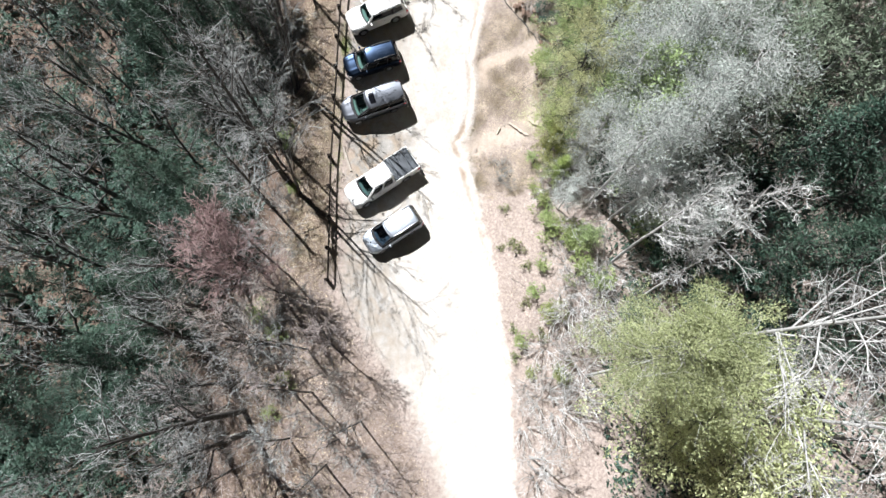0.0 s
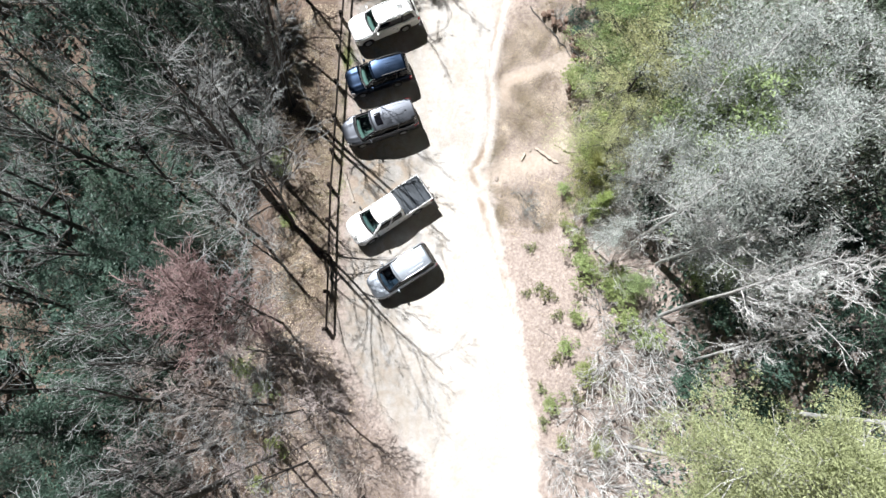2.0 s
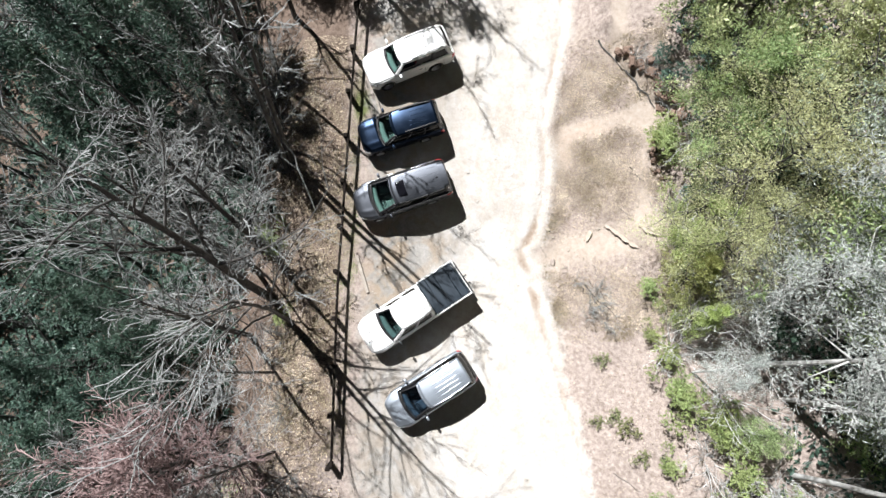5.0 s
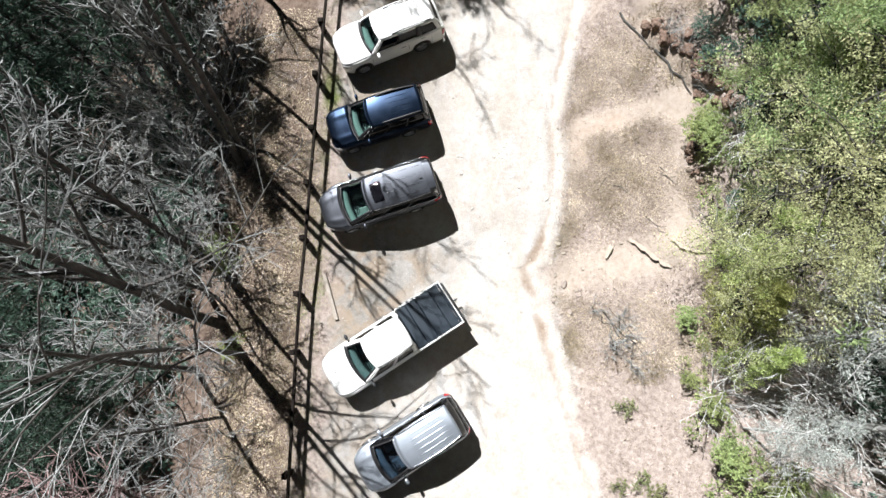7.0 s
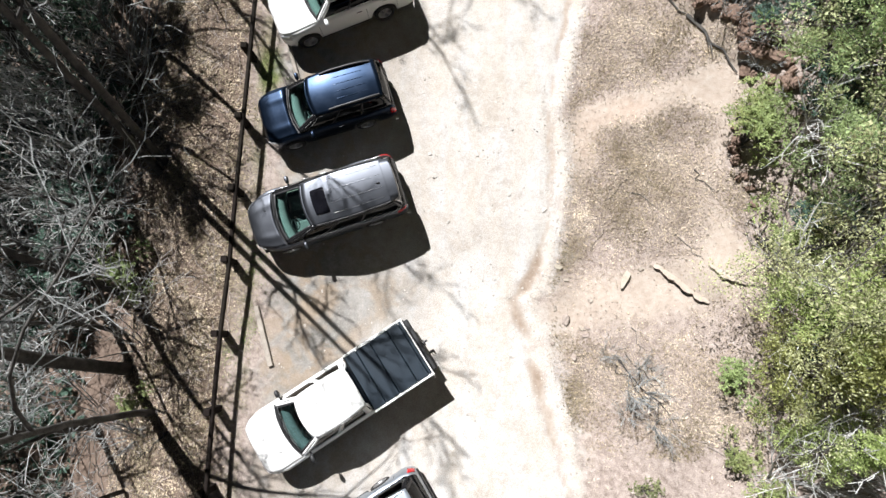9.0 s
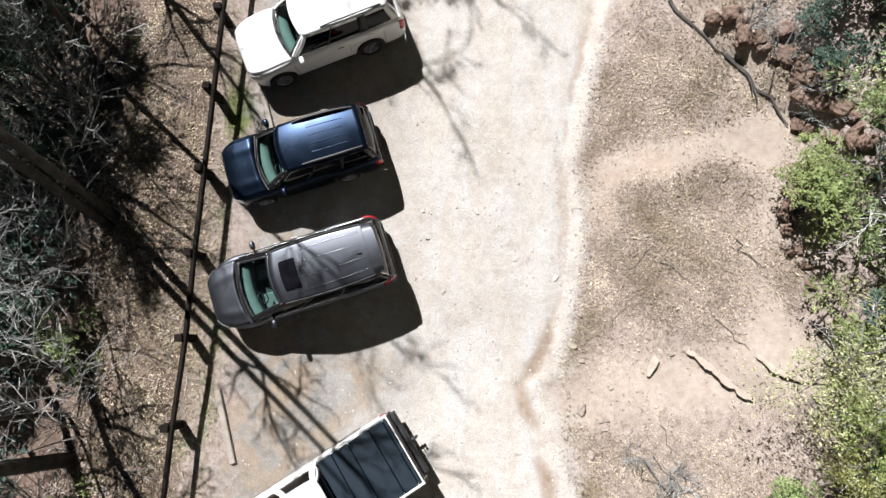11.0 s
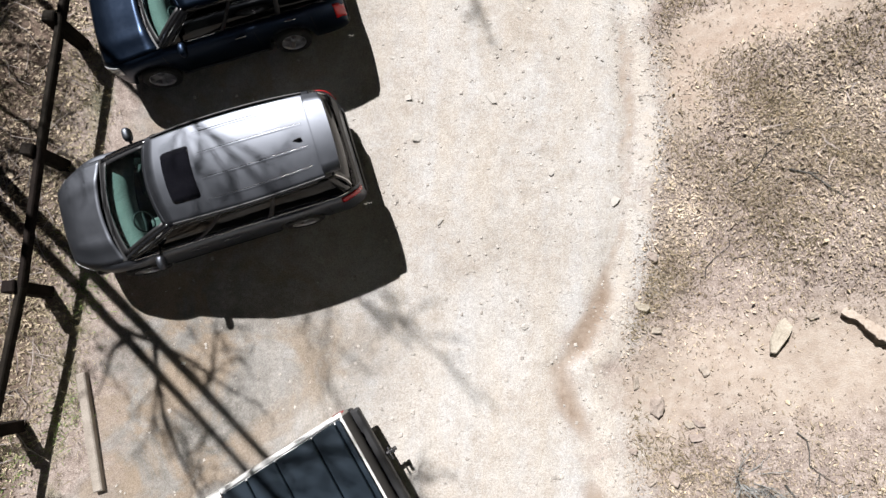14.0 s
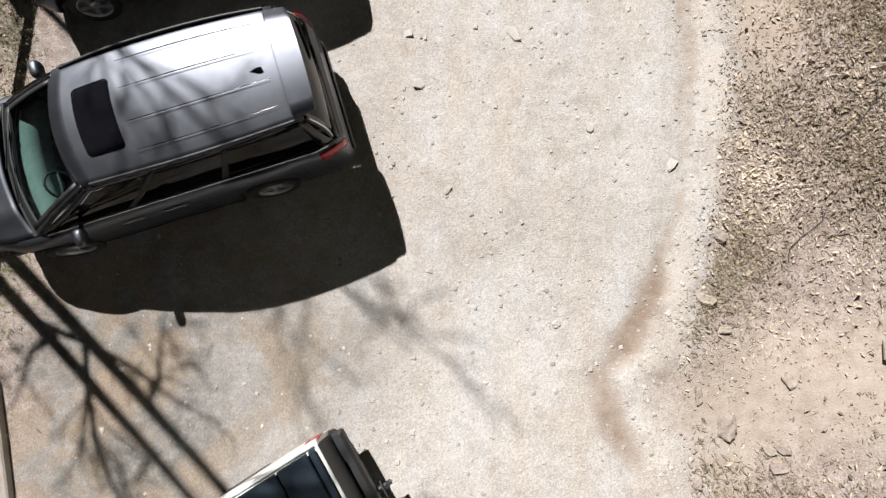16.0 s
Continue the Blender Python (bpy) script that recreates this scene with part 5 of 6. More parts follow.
for i, (x, y) in enumerate(spots):
    if rng.uniform() < (0.42 if y < 12 else 0.30) and not (x > -21 and y < 4):
        plant("evergreen_tree", DARK_PINE[i % 2], "dark green evergreen tree with drooping limbs", "tree", x, y, None, rng.uniform(0.7, 1.0), group="evergreens in the wood")
    else:
        plant("bare_tree", BARE[int(rng.integers(0, 5))], WOOD_L, "tree", x, y, None, rng.uniform(0.75, 1.1), group="hardwoods behind the fence")
# Those past y 33 are unseen, set there to shade the lot's end.
for x, y, s in ((-19.6, 6.8, 0.8), (-21.2, 4.4, 0.9), (-18.2, 8.4, 0.75), (-22.2, 8.0, 0.9), (-20.2, 2.2, 0.8), (-21.0, -1.0, 0.9), (-23.0, 1.5, 1.0), (-22.0, -4.5, 0.9), (-25.0, -2.5, 1.1), (-20.5, -6.5, 0.8), (-23.0, -7.0, 1.1), (-24.0, -2.0, 1.1), (-22.5, 1.0, 1.0), (-25.0, -10.0, 1.2), (-15.2, 23.4, 1.05), (-16.6, 25.2, 1.0), (-18.4, 22.8, 1.1), (-20.6, 20.4, 1.1), (-19.6, 17.4, 0.9), (-21.5, 24.5, 1.2), (-23.5, 21.5, 1.1), (-15.5, 26.5, 1.1), (-17.0, 29.5, 1.15), (-13.6, 34.5, 1.25), (-11.2, 38.0, 1.2), (-16.5, 36.5, 1.3), (-19.0, 24.5, 1.0), (-8.5, 40.5, 1.2), (-10.4, 33.8, 1.2), (-9.4, 36.4, 1.3)):
    plant("evergreen_tree", DARK_PINE[0], "dark green evergreen tree with drooping limbs", "tree", x, y, None, s, group="evergreens in the wood")
spots = [(-17.2, 20.2), (-15.9, 18.3), (-18.3, 21.2), (-22.0, 19.1), (-23.5, 17.5), (-14.3, 17.4), (-19.1, 11.6), (-22.7, 11.3), (-22.5, 7.3), (-15.2, 16.0), (-17.5, 9.5), (-18.5, 6.0), (-19.5, 3.0), (-16.6, 14.6)]
tries = 0
while len(spots) < 68 and tries < 4000:
    tries += 1
    x, y = rng.uniform(-28, -15), rng.uniform(-15, 32)
    if x > (-20.5 if y < 4 else -17.5) and y < 9:
        continue
    if all((x - a) ** 2 + (y - b) ** 2 > 1.75 ** 2 for a, b in spots):
        spots.append((x, y))
for i, (x, y) in enumerate(spots):
    plant("evergreen_shrub", LAUREL_DARK[i % 2], "dark green broad-leaved evergreen shrub on the slope", "shrub", x, y, None, rng.uniform(0.7, 1.15), group="evergreen shrubs on the slope")
for x, y, s in ((-13.3, 16.0, 0.9), (-12.9, 14.9, 0.6), (-12.2, 11.2, 0.6), (-14.8, 1.2, 1.0), (-12.8, -0.6, 0.8), (-11.8, -4.2, 0.8), (-13.0, -6.6, 0.7)):
    plant("laurel_shrub", LAUREL[0], "bright green broad-leaved shrub among dead leaves", "shrub", x, y, None, s, group="laurel shrubs")
for i, (x, y, s) in enumerate(((-14.8, 22.5, 1.1), (-15.2, 19.8, 1.1), (-13.8, 18.8, 0.9), (-12.6, 9.8, 1.0), (-15.0, -2.5, 1.2), (-16.2, 1.0, 1.2), (-10.6, 1.6, 0.9), (-12.2, -10.0, 1.2), (-7.4, -9.5, 0.9), (-14.2, 24.0, 1.2), (-8.4, -3.4, 0.8), (-15.8, 7.0, 1.2))):
    plant("bare_shrub", THICKET[1 + i % 2], "leafless grey-brown shrub with many thin stems", "shrub", x, y, None, s, group="leafless shrubs")

BROWN_TREE = [bare_tree(46, 10.5, 0.10, dict(STRAIGHT, kids=(15, 7, 5), clear=0.3, least=0.012), BARK, TWIG_BROWN), bare_tree(47, 8.5, 0.08, dict(BUSHY, kids=(13, 8, 6), clear=0.35), BARK, TWIG_BROWN)]
BROWN_THICKET = thicket(48, 12, 2.4, BRUSH, TWIG_BROWN)
rng = np.random.default_rng(29)
spots = []
while len(spots) < 27:
    y = rng.uniform(-15, 2)
    x = rng.uniform(-21, np.interp(y, (-15, -5, 4), (-2.5, -6.0, -10.5)))
    if all((x - a) ** 2 + (y - b) ** 2 > 1.5 ** 2 for a, b in spots):
        spots.append((x, y))
for i, (x, y) in enumerate(spots):
    if i < 14:
        plant("bare_tree", BROWN_TREE[i % 2], "slender leafless tree with brown twigs", "tree", x, y, None, rng.uniform(0.75, 1.15), group="slender trees on the slope")
    else:
        plant("bare_shrub", BROWN_THICKET, "leafless brown shrub with many thin stems", "shrub", x, y, None, rng.uniform(0.8, 1.3), group="leafless shrubs")
for x, y, s in ((11.6, 11.3, 1.5), (12.6, 10.4, 1.4), (10.9, 10.2, 1.2), (13.6, 11.6, 1.3)):
    plant("bare_shrub", BROWN_THICKET, "leafless brown shrub with many thin stems", "shrub", x, y, None, s, group="leafless shrubs")
SAPLING = dict(kids=(0, 6, 4), ratio=(0.5, 0.55, 0.55), angle=(25, 60), wiggle=(0.08, 0.08, 0.10, 0.12), lift=0.0, clear=0.2, least=0.010, arch=0.08)
GREY_SAPLING = [thicket(44, 6, 5.2, SAPLING, TWIG), thicket(45, 5, 4.2, SAPLING, TWIG_PALE)]
rng = np.random.default_rng(23)
for x, y, s in ((-15.6, 20.8, 1.25), (-16.4, 22.4, 1.3), (-17.4, 20.2, 1.2), (-14.4, 18.4, 1.1), (-16.0, 17.0, 1.2)):
    plant("bare_sapling", GREY_SAPLING[1], "leafless pale sapling with long arching branches", "tree", x, y, None, s, group="leafless saplings", tilt=8.0)
for i in range(42):
    x, y = rng.uniform(-19.5, -12.8), -9 + 33.5 * (i + rng.uniform(0, 1)) / 42
    plant("bare_sapling", GREY_SAPLING[i % 2], "leafless grey sapling with long arching branches", "tree", x, y, None, rng.uniform(0.7, 1.15), group="leafless saplings", tilt=8.0)

rng = np.random.default_rng(19)
FAR_SHRUB = [shrub(95, 2.8, 2.6, 180, LEAF_DARK, (0.27, 0.06), 7)]
spots = []
tries = 0
while len(spots) < 64 and tries < 4000:
    tries += 1
    x, y = rng.uniform(-46, -25), rng.uniform(-15, 36)
    if all((x - a) ** 2 + (y - b) ** 2 > 2.2 ** 2 for a, b in spots):
        spots.append((x, y))
for x, y in spots:
    plant("evergreen_shrub", FAR_SHRUB[0], "dark green broad-leaved evergreen shrub on the slope", "shrub", x, y, None, rng.uniform(0.8, 1.2), group="evergreen shrubs on the slope")

# bank on the other side of the lot
for parts, x, y, s, label, g in (
        (GREEN_PINE[2], 8.9, 21.6, 1.0, 0, 0), (GREEN_PINE[2], 8.9, 18.3, 0.9, 0, 0), (GREEN_PINE[0], 8.3, 14.7, 0.75, 0, 0),
        (GREEN_PINE[1], 8.0, 12.8, 0.9, 0, 0), (GREEN_PINE[1], 8.3, 10.9, 0.75, 0, 0), (GREEN_PINE[2], 9.8, 19.8, 1.15, 0, 0), (GREEN_PINE[3], 8.4, 26.0, 1.1, 0, 0), (GREEN_PINE[3], 10.0, 24.2, 1.3, 0, 0),
        (GREEN_PINE[3], 10.2, 5.9, 0.5, 0, 0), (GREEN_PINE[3], 14.5, 6.1, 0.7, 0, 0), (GREEN_PINE[3], 12.8, 12.5, 1.7, 0, 0), (GREEN_PINE[3], 8.6, 29.5, 1.3, 0, 0)):
    plant("young_pine", parts, "yellow-green young pine with soft needle tufts", "tree", x, y, None, s, group="young pines on the bank")
for x, y, s in ((9.0, 16.2, 1.5), (8.9, 13.9, 1.15), (10.6, 18.6, 1.45), (11.6, 21.5, 1.4), (14.0, -6.0, 1.6), (16.5, -8.5, 1.8), (17.5, -5.0, 1.7)):
    plant("olive_tree", OLIVE[int(x > 11 or y < 5)], "olive-yellow leafing young tree on the bank", "tree", x, y, None, s, group="olive-green young trees")
for k, x, y, s in ((0, 10.8, 9.0, 0.95), (0, 12.5, 14.0, 1.05), (0, 14.5, 10.0, 1.1), (1, 9.8, 11.8, 1.0), (1, 8.6, 8.6, 0.55)):
    plant("pale_tree", PALE_PINE[k], "pale grey-green tree with fine silvery crown", "tree", x, y, None, s, group="silvery trees on the bank")
for k, x, y, s in ((0, 15.5, 18.0, 1.1), (1, 17.5, 13.5, 1.2), (0, 14.5, 22.0, 1.1), (0, 20.0, 20.0, 1.2), (0, 13.0, 27.0, 1.1), (1, 12.2, 17.0, 1.1), (1, 17.6, 23.0, 1.2)):
    plant("grey_green_tree", GREY_PINE[k], "grey-green tree with a loose feathery crown", "tree", x, y, None, s, group="grey-green trees on the bank")
for k, x, y, s in ((0, 12.6, 10.6, 1.0), (0, 14.8, 12.4, 1.0), (0, 11.6, 13.2, 0.95), (1, 14.4, 6.0, 1.0), (1, 13.0, 7.6, 0.95)):
    plant("pale_tree", PALE_PINE[k], "pale grey-green tree with fine silvery crown", "tree", x, y, None, s, group="silvery trees on the bank")
for k, x, y, s in ((1, 17.0, 10.4, 1.1), (0, 16.0, 15.4, 1.1), (1, 18.6, 12.8, 1.2), (0, 20.6, 15.6, 1.15), (1, 22.6, 13.0, 1.2), (0, 18.8, 17.6, 1.1), (0, 23.4, 17.4, 1.2), (1, 25.4, 14.6, 1.2), (0, 16.4, 19.4, 1.1), (0, 26.6, 19.0, 1.2), (0, 21.8, 20.6, 1.2)):
    plant("grey_green_tree", GREY_PINE[k], "grey-green tree with a loose feathery crown", "tree", x, y, None, s, group="grey-green trees on the bank")
# Dark evergreens added to stand in for a hollow's deep shade.
for x, y, s in ((22.6, 6.8, 1.2), (24.2, 3.6, 1.2), (26.0, 8.4, 1.2)):
    plant("evergreen_tree", DARK_PINE[1], "dark green evergreen tree with drooping limbs", "tree", x, y, None, s, group="evergreens in the wood")
plant("light_green_tree", LIGHT_TREE, "tall light green tree with a feathery rounded crown", "tree", 10.5, -3.6, 0, 0.95)
for k, x, y, s, turn in ((0, 17.6, -1.0, 0.9, 30), (3, 11.9, 4.4, 1.0, 120), (3, 13.4, 1.8, 0.75, 0), (1, 6.3, -9.4, 0.75, 40), (2, 21.0, 13.6, 1.2, 90), (2, 16.4, 4.6, 0.95, 200), (1, 12.0, 7.6, 1.1, 300)):
    plant("bleached_tree", PALE_TREE[k], "leafless tree with bleached pale branches", "tree", x, y, turn, s, group="bleached leafless trees")
for x, y, s in ((6.8, 2.6, 0.7), (8.0, 1.0, 1.0), (5.9, -0.9, 0.75), (9.4, 6.3, 1.2), (7.7, 6.8, 1.0), (6.6, -3.3, 0.6), (8.6, -3.2, 0.9), (14.0, 6.1, 1.4), (9.6, 3.6, 1.1), (8.6, 6.2, 1.2), (7.2, 4.6, 0.7), (7.2, 8.9, 0.9), (8.0, 7.8, 0.9), (10.6, 3.4, 1.2), (7.6, 19.6, 1.0), (8.0, 16.6, 1.1)):
    plant("laurel_shrub", LAUREL[0], "bright green broad-leaved shrub on the leafy bank", "shrub", x, y, None, s, group="laurel shrubs")
for x, y, s in ((4.4, 5.9, 0.6), (5.8, 5.8, 0.9), (5.2, 6.2, 0.7), (4.7, 9.0, 0.7), (6.2, 4.4, 0.7), (6.1, 1.6, 0.8), (5.4, -2.4, 0.7), (5.2, -0.2, 0.6), (7.2, -0.6, 0.9)):
    plant("laurel_seedling", LAUREL[1], "small dull green seedling shrub in dry leaves", "shrub", x, y, None, s, group="laurel seedlings")
for i, (x, y, s) in enumerate(((7.6, -1.6, 1.2), (9.6, 1.4, 1.4), (8.8, 2.2, 1.2), (10.6, 0.4, 1.4), (11.6, 2.2, 1.4), (9.0, 4.6, 1.0), (6.9, -5.4, 1.1), (8.2, -6.2, 1.3), (5.9, -7.4, 1.1), (6.8, -10.8, 1.2), (9.8, 7.6, 1.1), (7.8, 9.6, 1.0), (6.2, -4.6, 0.9), (10.2, -4.8, 1.4), (12.6, 0.6, 1.4), (8.4, 10.0, 1.1), (8.6, 0.6, 1.2), (9.9, 2.6, 1.3), (11.4, 4.0, 1.3), (8.4, -3.8, 1.3), (9.6, -2.4, 1.4), (10.4, -1.2, 1.4), (7.6, -5.0, 1.2), (9.2, -6.4, 1.4), (12.2, 9.2, 1.3), (11.2, 10.0, 1.3))):
    plant("pale_shrub", THICKET[0], "leafless pale grey shrub with fine twigs", "shrub", x, y, None, s, group="pale leafless shrubs")
for x, y, s in ((4.6, 11.9, 0.75), (4.9, 12.6, 0.6), (4.4, 11.2, 0.5), (3.9, 13.1, 0.45), (5.2, 10.9, 0.6)):
    plant("bare_shrub", THICKET[2], "leafless dark twiggy bush on the bank", "shrub", x, y, None, s, group="leafless shrubs")
for x, y, s in ((8.6, 14.6, 1.4), (9.2, 19.6, 1.5), (9.6, 12.0, 1.5)):
    plant("pale_shrub", THICKET[0], "leafless pale grey shrub with fine twigs", "shrub", x, y, None, s, group="pale leafless shrubs")
for x, y, s in ((6.6, 24.6, 0.6), (7.2, 23.6, 0.7), (7.7, 22.7, 0.7), (8.0, 21.9, 0.6)):
    plant("bare_shrub", THICKET[2], "leafless dark twiggy bush on the bank", "shrub", x, y, None, s, group="leafless shrubs")
# Three of size 0.6 near x 9 stand in for shade gaps between crowns.
for i, (x, y, s) in enumerate(((13.2, 1.6, 1.0), (15.8, -1.2, 1.2), (16.6, 2.8, 1.2), (14.6, 5.0, 1.1), (17.2, 5.6, 1.2), (19.6, 3.2, 1.3), (13.0, 9.4, 1.1), (16.2, 9.8, 1.2), (18.6, 9.0, 1.3), (15.2, 13.6, 1.2), (20.6, 6.8, 1.3), (20.2, -0.6, 1.3), (14.0, 16.2, 1.1), (11.2, 11.0, 0.9), (18.0, -3.0, 1.2), (11.4, 17.2, 0.9), (12.4, 20.0, 1.1), (8.9, 20.2, 0.6), (9.3, 16.9, 0.6), (8.7, 13.4, 0.6), (8.9, 24.2, 0.7), (9.8, 23.0, 0.8), (8.3, 25.4, 0.7), (7.5, 24.0, 0.4), (8.1, 23.0, 0.45), (9.6, 26.4, 0.9), (9.0, 22.9, 0.5), (17.0, 17.0, 1.3))):
    plant("evergreen_shrub", LAUREL_DARK[i % 2], "dark green broad-leaved evergreen shrub under pale trees", "shrub", x, y, None, s, group="evergreen shrubs on the bank")
for x, y, s in ((7.5, 20.4, 0.8), (8.0, 19.6, 1.0), (7.0, 12.4, 0.7), (6.8, 10.5, 0.6)):
    plant("laurel_shrub", LAUREL[0], "bright green broad-leaved shrub on the leafy bank", "shrub", x, y, None, s, group="laurel shrubs")
for i, (x, y, s) in enumerate(((-12.4, -2.8, 1.1), (-10.8, -6.8, 1.0), (-8.8, -7.6, 1.1), (-6.0, -9.8, 1.0), (-9.6, -12.0, 1.1), (-13.6, -4.6, 1.2), (-11.4, 2.6, 0.9), (-4.6, -11.8, 1.0), (-14.0, -8.8, 1.1), (-12.0, 6.2, 0.9), (-8.0, -5.2, 0.9))):
    plant("bare_shrub", THICKET[1], "leafless grey-brown shrub with many thin stems", "shrub", x, y, None, s, group="leafless shrubs")
for x, y, s in ((9.6, 16.0, 0.8), (10.2, 22.4, 0.9), (9.0, 10.6, 0.7)):
    plant("bare_sapling", GREY_SAPLING[1], "leafless pale sapling among the bank's young trees", "tree", x, y, None, s, group="leafless saplings", tilt=8.0)
# wood beyond the bank
rng = np.random.default_rng(8)
spots = []
tries = 0
while len(spots) < 20 and tries < 3000:
    tries += 1
    x, y = rng.uniform(17.5, 36), rng.uniform(-14, 34)
    if all((x - a) ** 2 + (y - b) ** 2 > 4.0 ** 2 for a, b in spots):
        spots.append((x, y))
for i, (x, y) in enumerate(spots):
    u = rng.uniform()
    # From y 1 to 14 only dark evergreens, standing in for the hollow's shade.
    if u < 0.4 and not 1 < y < 14:
        plant("grey_green_tree", GREY_PINE[i % 2], "grey-green tree with a loose feathery crown", "tree", x, y, None, rng.uniform(0.9, 1.2), group="grey-green trees on the bank")
    elif u < 0.7 or 1 < y < 14:
        plant("evergreen_tree", DARK_PINE[i % 2], "dark green evergreen tree with drooping limbs", "tree", x, y, None, rng.uniform(0.9, 1.3), group="evergreens in the wood")
    else:
        plant("bleached_tree", PALE_TREE[i % 3], "leafless tree with bleached pale branches", "tree", x, y, None, rng.uniform(0.8, 1.1), group="bleached leafless trees")


# ---- stones, timber and loose things ----
def slab_mesh(seed, size):
    """A flat broken piece of bedded rock: uneven corners, stepped top."""
    rng = np.random.default_rng(seed)
    n = int(rng.integers(6, 9))
    a = np.sort((np.arange(n) + rng.uniform(-0.3, 0.3, n)) * 2 * math.pi / n)
    r = rng.uniform(0.82, 1.12, n)
    box = 0.5 / np.maximum(np.abs(np.cos(a)), np.abs(np.sin(a))) * 0.9
    x, y = np.cos(a) * r * box * size[0], np.sin(a) * r * box * size[1]
    lean = rng.normal(0, 0.12, 2)
    rows = []
    for k, z in ((0.96, -0.4), (1.0, 0.1), (1.0, 0.38), (0.95, 0.46), (0.80, 0.50), (0.02, 0.50)):
        jx, jy = rng.normal(0, 0.02 * size[0], n), rng.normal(0, 0.02 * size[1], n)
        px, py = x * k + jx * (k > 0.5), y * k + jy * (k > 0.5)
        rows.append(np.stack([px, py, z * size[2] + (px * lean[0] + py * lean[1]) * (z > 0.2) + rng.normal(0, 0.03 * size[2], n)], 1))
    rows = np.array(rows)
    g = Geo()
    g.grid(np.concatenate([rows, rows[:, :1]], 1))
    return g.mesh("slab")


def stone_mesh(seed, size, detail=2):
    rng = np.random.default_rng(seed)
    bm = bmesh.new()
    bmesh.ops.create_icosphere(bm, subdivisions=detail, radius=0.5)
    for v in bm.verts:
        d = v.co.normalized()
        big = max(abs(d.x), abs(d.y), abs(d.z))
        k = 0.62 / (0.35 + 0.65 * big) + 0.22 * noise.noise(d * 1.7 + Vector((seed * 3.1, 0, 0))) + 0.09 * noise.noise(d * 5 + Vector((seed, 2, 0))) + 0.05 * noise.noise(d * 13)
        v.co = Vector((d.x * size[0], d.y * size[1], d.z * size[2] * (1 if d.z > 0 else 0.6))) * k * 0.85
    me = bpy.data.meshes.new("stone")
    bm.to_mesh(me)
    bm.free()
    return me


def lay_stone(name, label, x, y, size, yaw, seed, sink=0.3, category="rock", group="", material=None):
    flat = size[2] < 0.35 * max(size[:2])
    ob = tagged(part(name, slab_mesh(seed, size) if flat else stone_mesh(seed, size, 3), material or ROCK), label, category, group)
    ob.matrix_world = slope_pose(x, y, yaw) @ pose(0, 0, size[2] * (0.5 - sink), random.uniform(-6, 6), random.uniform(-6, 6), 0)
    return ob


lay_stone("sandstone_slab", "pale sandstone slab lying on bare clay", 4.50, 15.55, (0.26, 0.70, 0.18), -28, 1, 0.25)
lay_stone("sandstone_slab", "pale wedge-shaped sandstone block beside the lot", 2.68, 14.22, (0.24, 0.36, 0.15), -8, 2, 0.2)
for i, (x, y, sx, sy, yaw) in enumerate(((3.32, 13.70, 0.26, 0.14, 10), (3.22, 13.92, 0.26, 0.13, -25), (3.36, 13.95, 0.22, 0.12, -30), (2.30, 14.62, 0.12, 0.27, 5), (2.92, 12.95, 0.20, 0.26, -20), (2.42, 16.05, 0.28, 0.14, -15),
                                       (2.5, 12.9, 0.17, 0.12, 40), (2.72, 15.6, 0.16, 0.1, 0), (3.5, 14.9, 0.14, 0.2, 30), (2.2, 13.4, 0.12, 0.1, 0), (4.95, 15.9, 0.16, 0.10, 30), (2.62, 17.0, 0.2, 0.12, -40))):
    lay_stone("loose_stone", "small flat sandstone piece at the gravel edge", x, y, (sx, sy, 0.07), yaw, 10 + i, 0.15, group="loose stones")
for i, (x, y, sx, sy) in enumerate(((-0.56, 20.05, 0.30, 0.17), (-2.0, 19.2, 0.2, 0.16), (-1.5, 17.55, 0.10, 0.16), (0.65, 18.6, 0.16, 0.14), (-2.9, 16.9, 0.2, 0.12), (-2.2, 20.0, 0.14, 0.1), (1.9, 18.05, 0.22, 0.14), (0.2, 15.6, 0.12, 0.1))):
    lay_stone("loose_stone", "flat pale stone set in the gravel", x, y, (sx, sy, 0.045), random.uniform(0, 180), 40 + i, 0.42, group="loose stones", material=PALE_STONE)


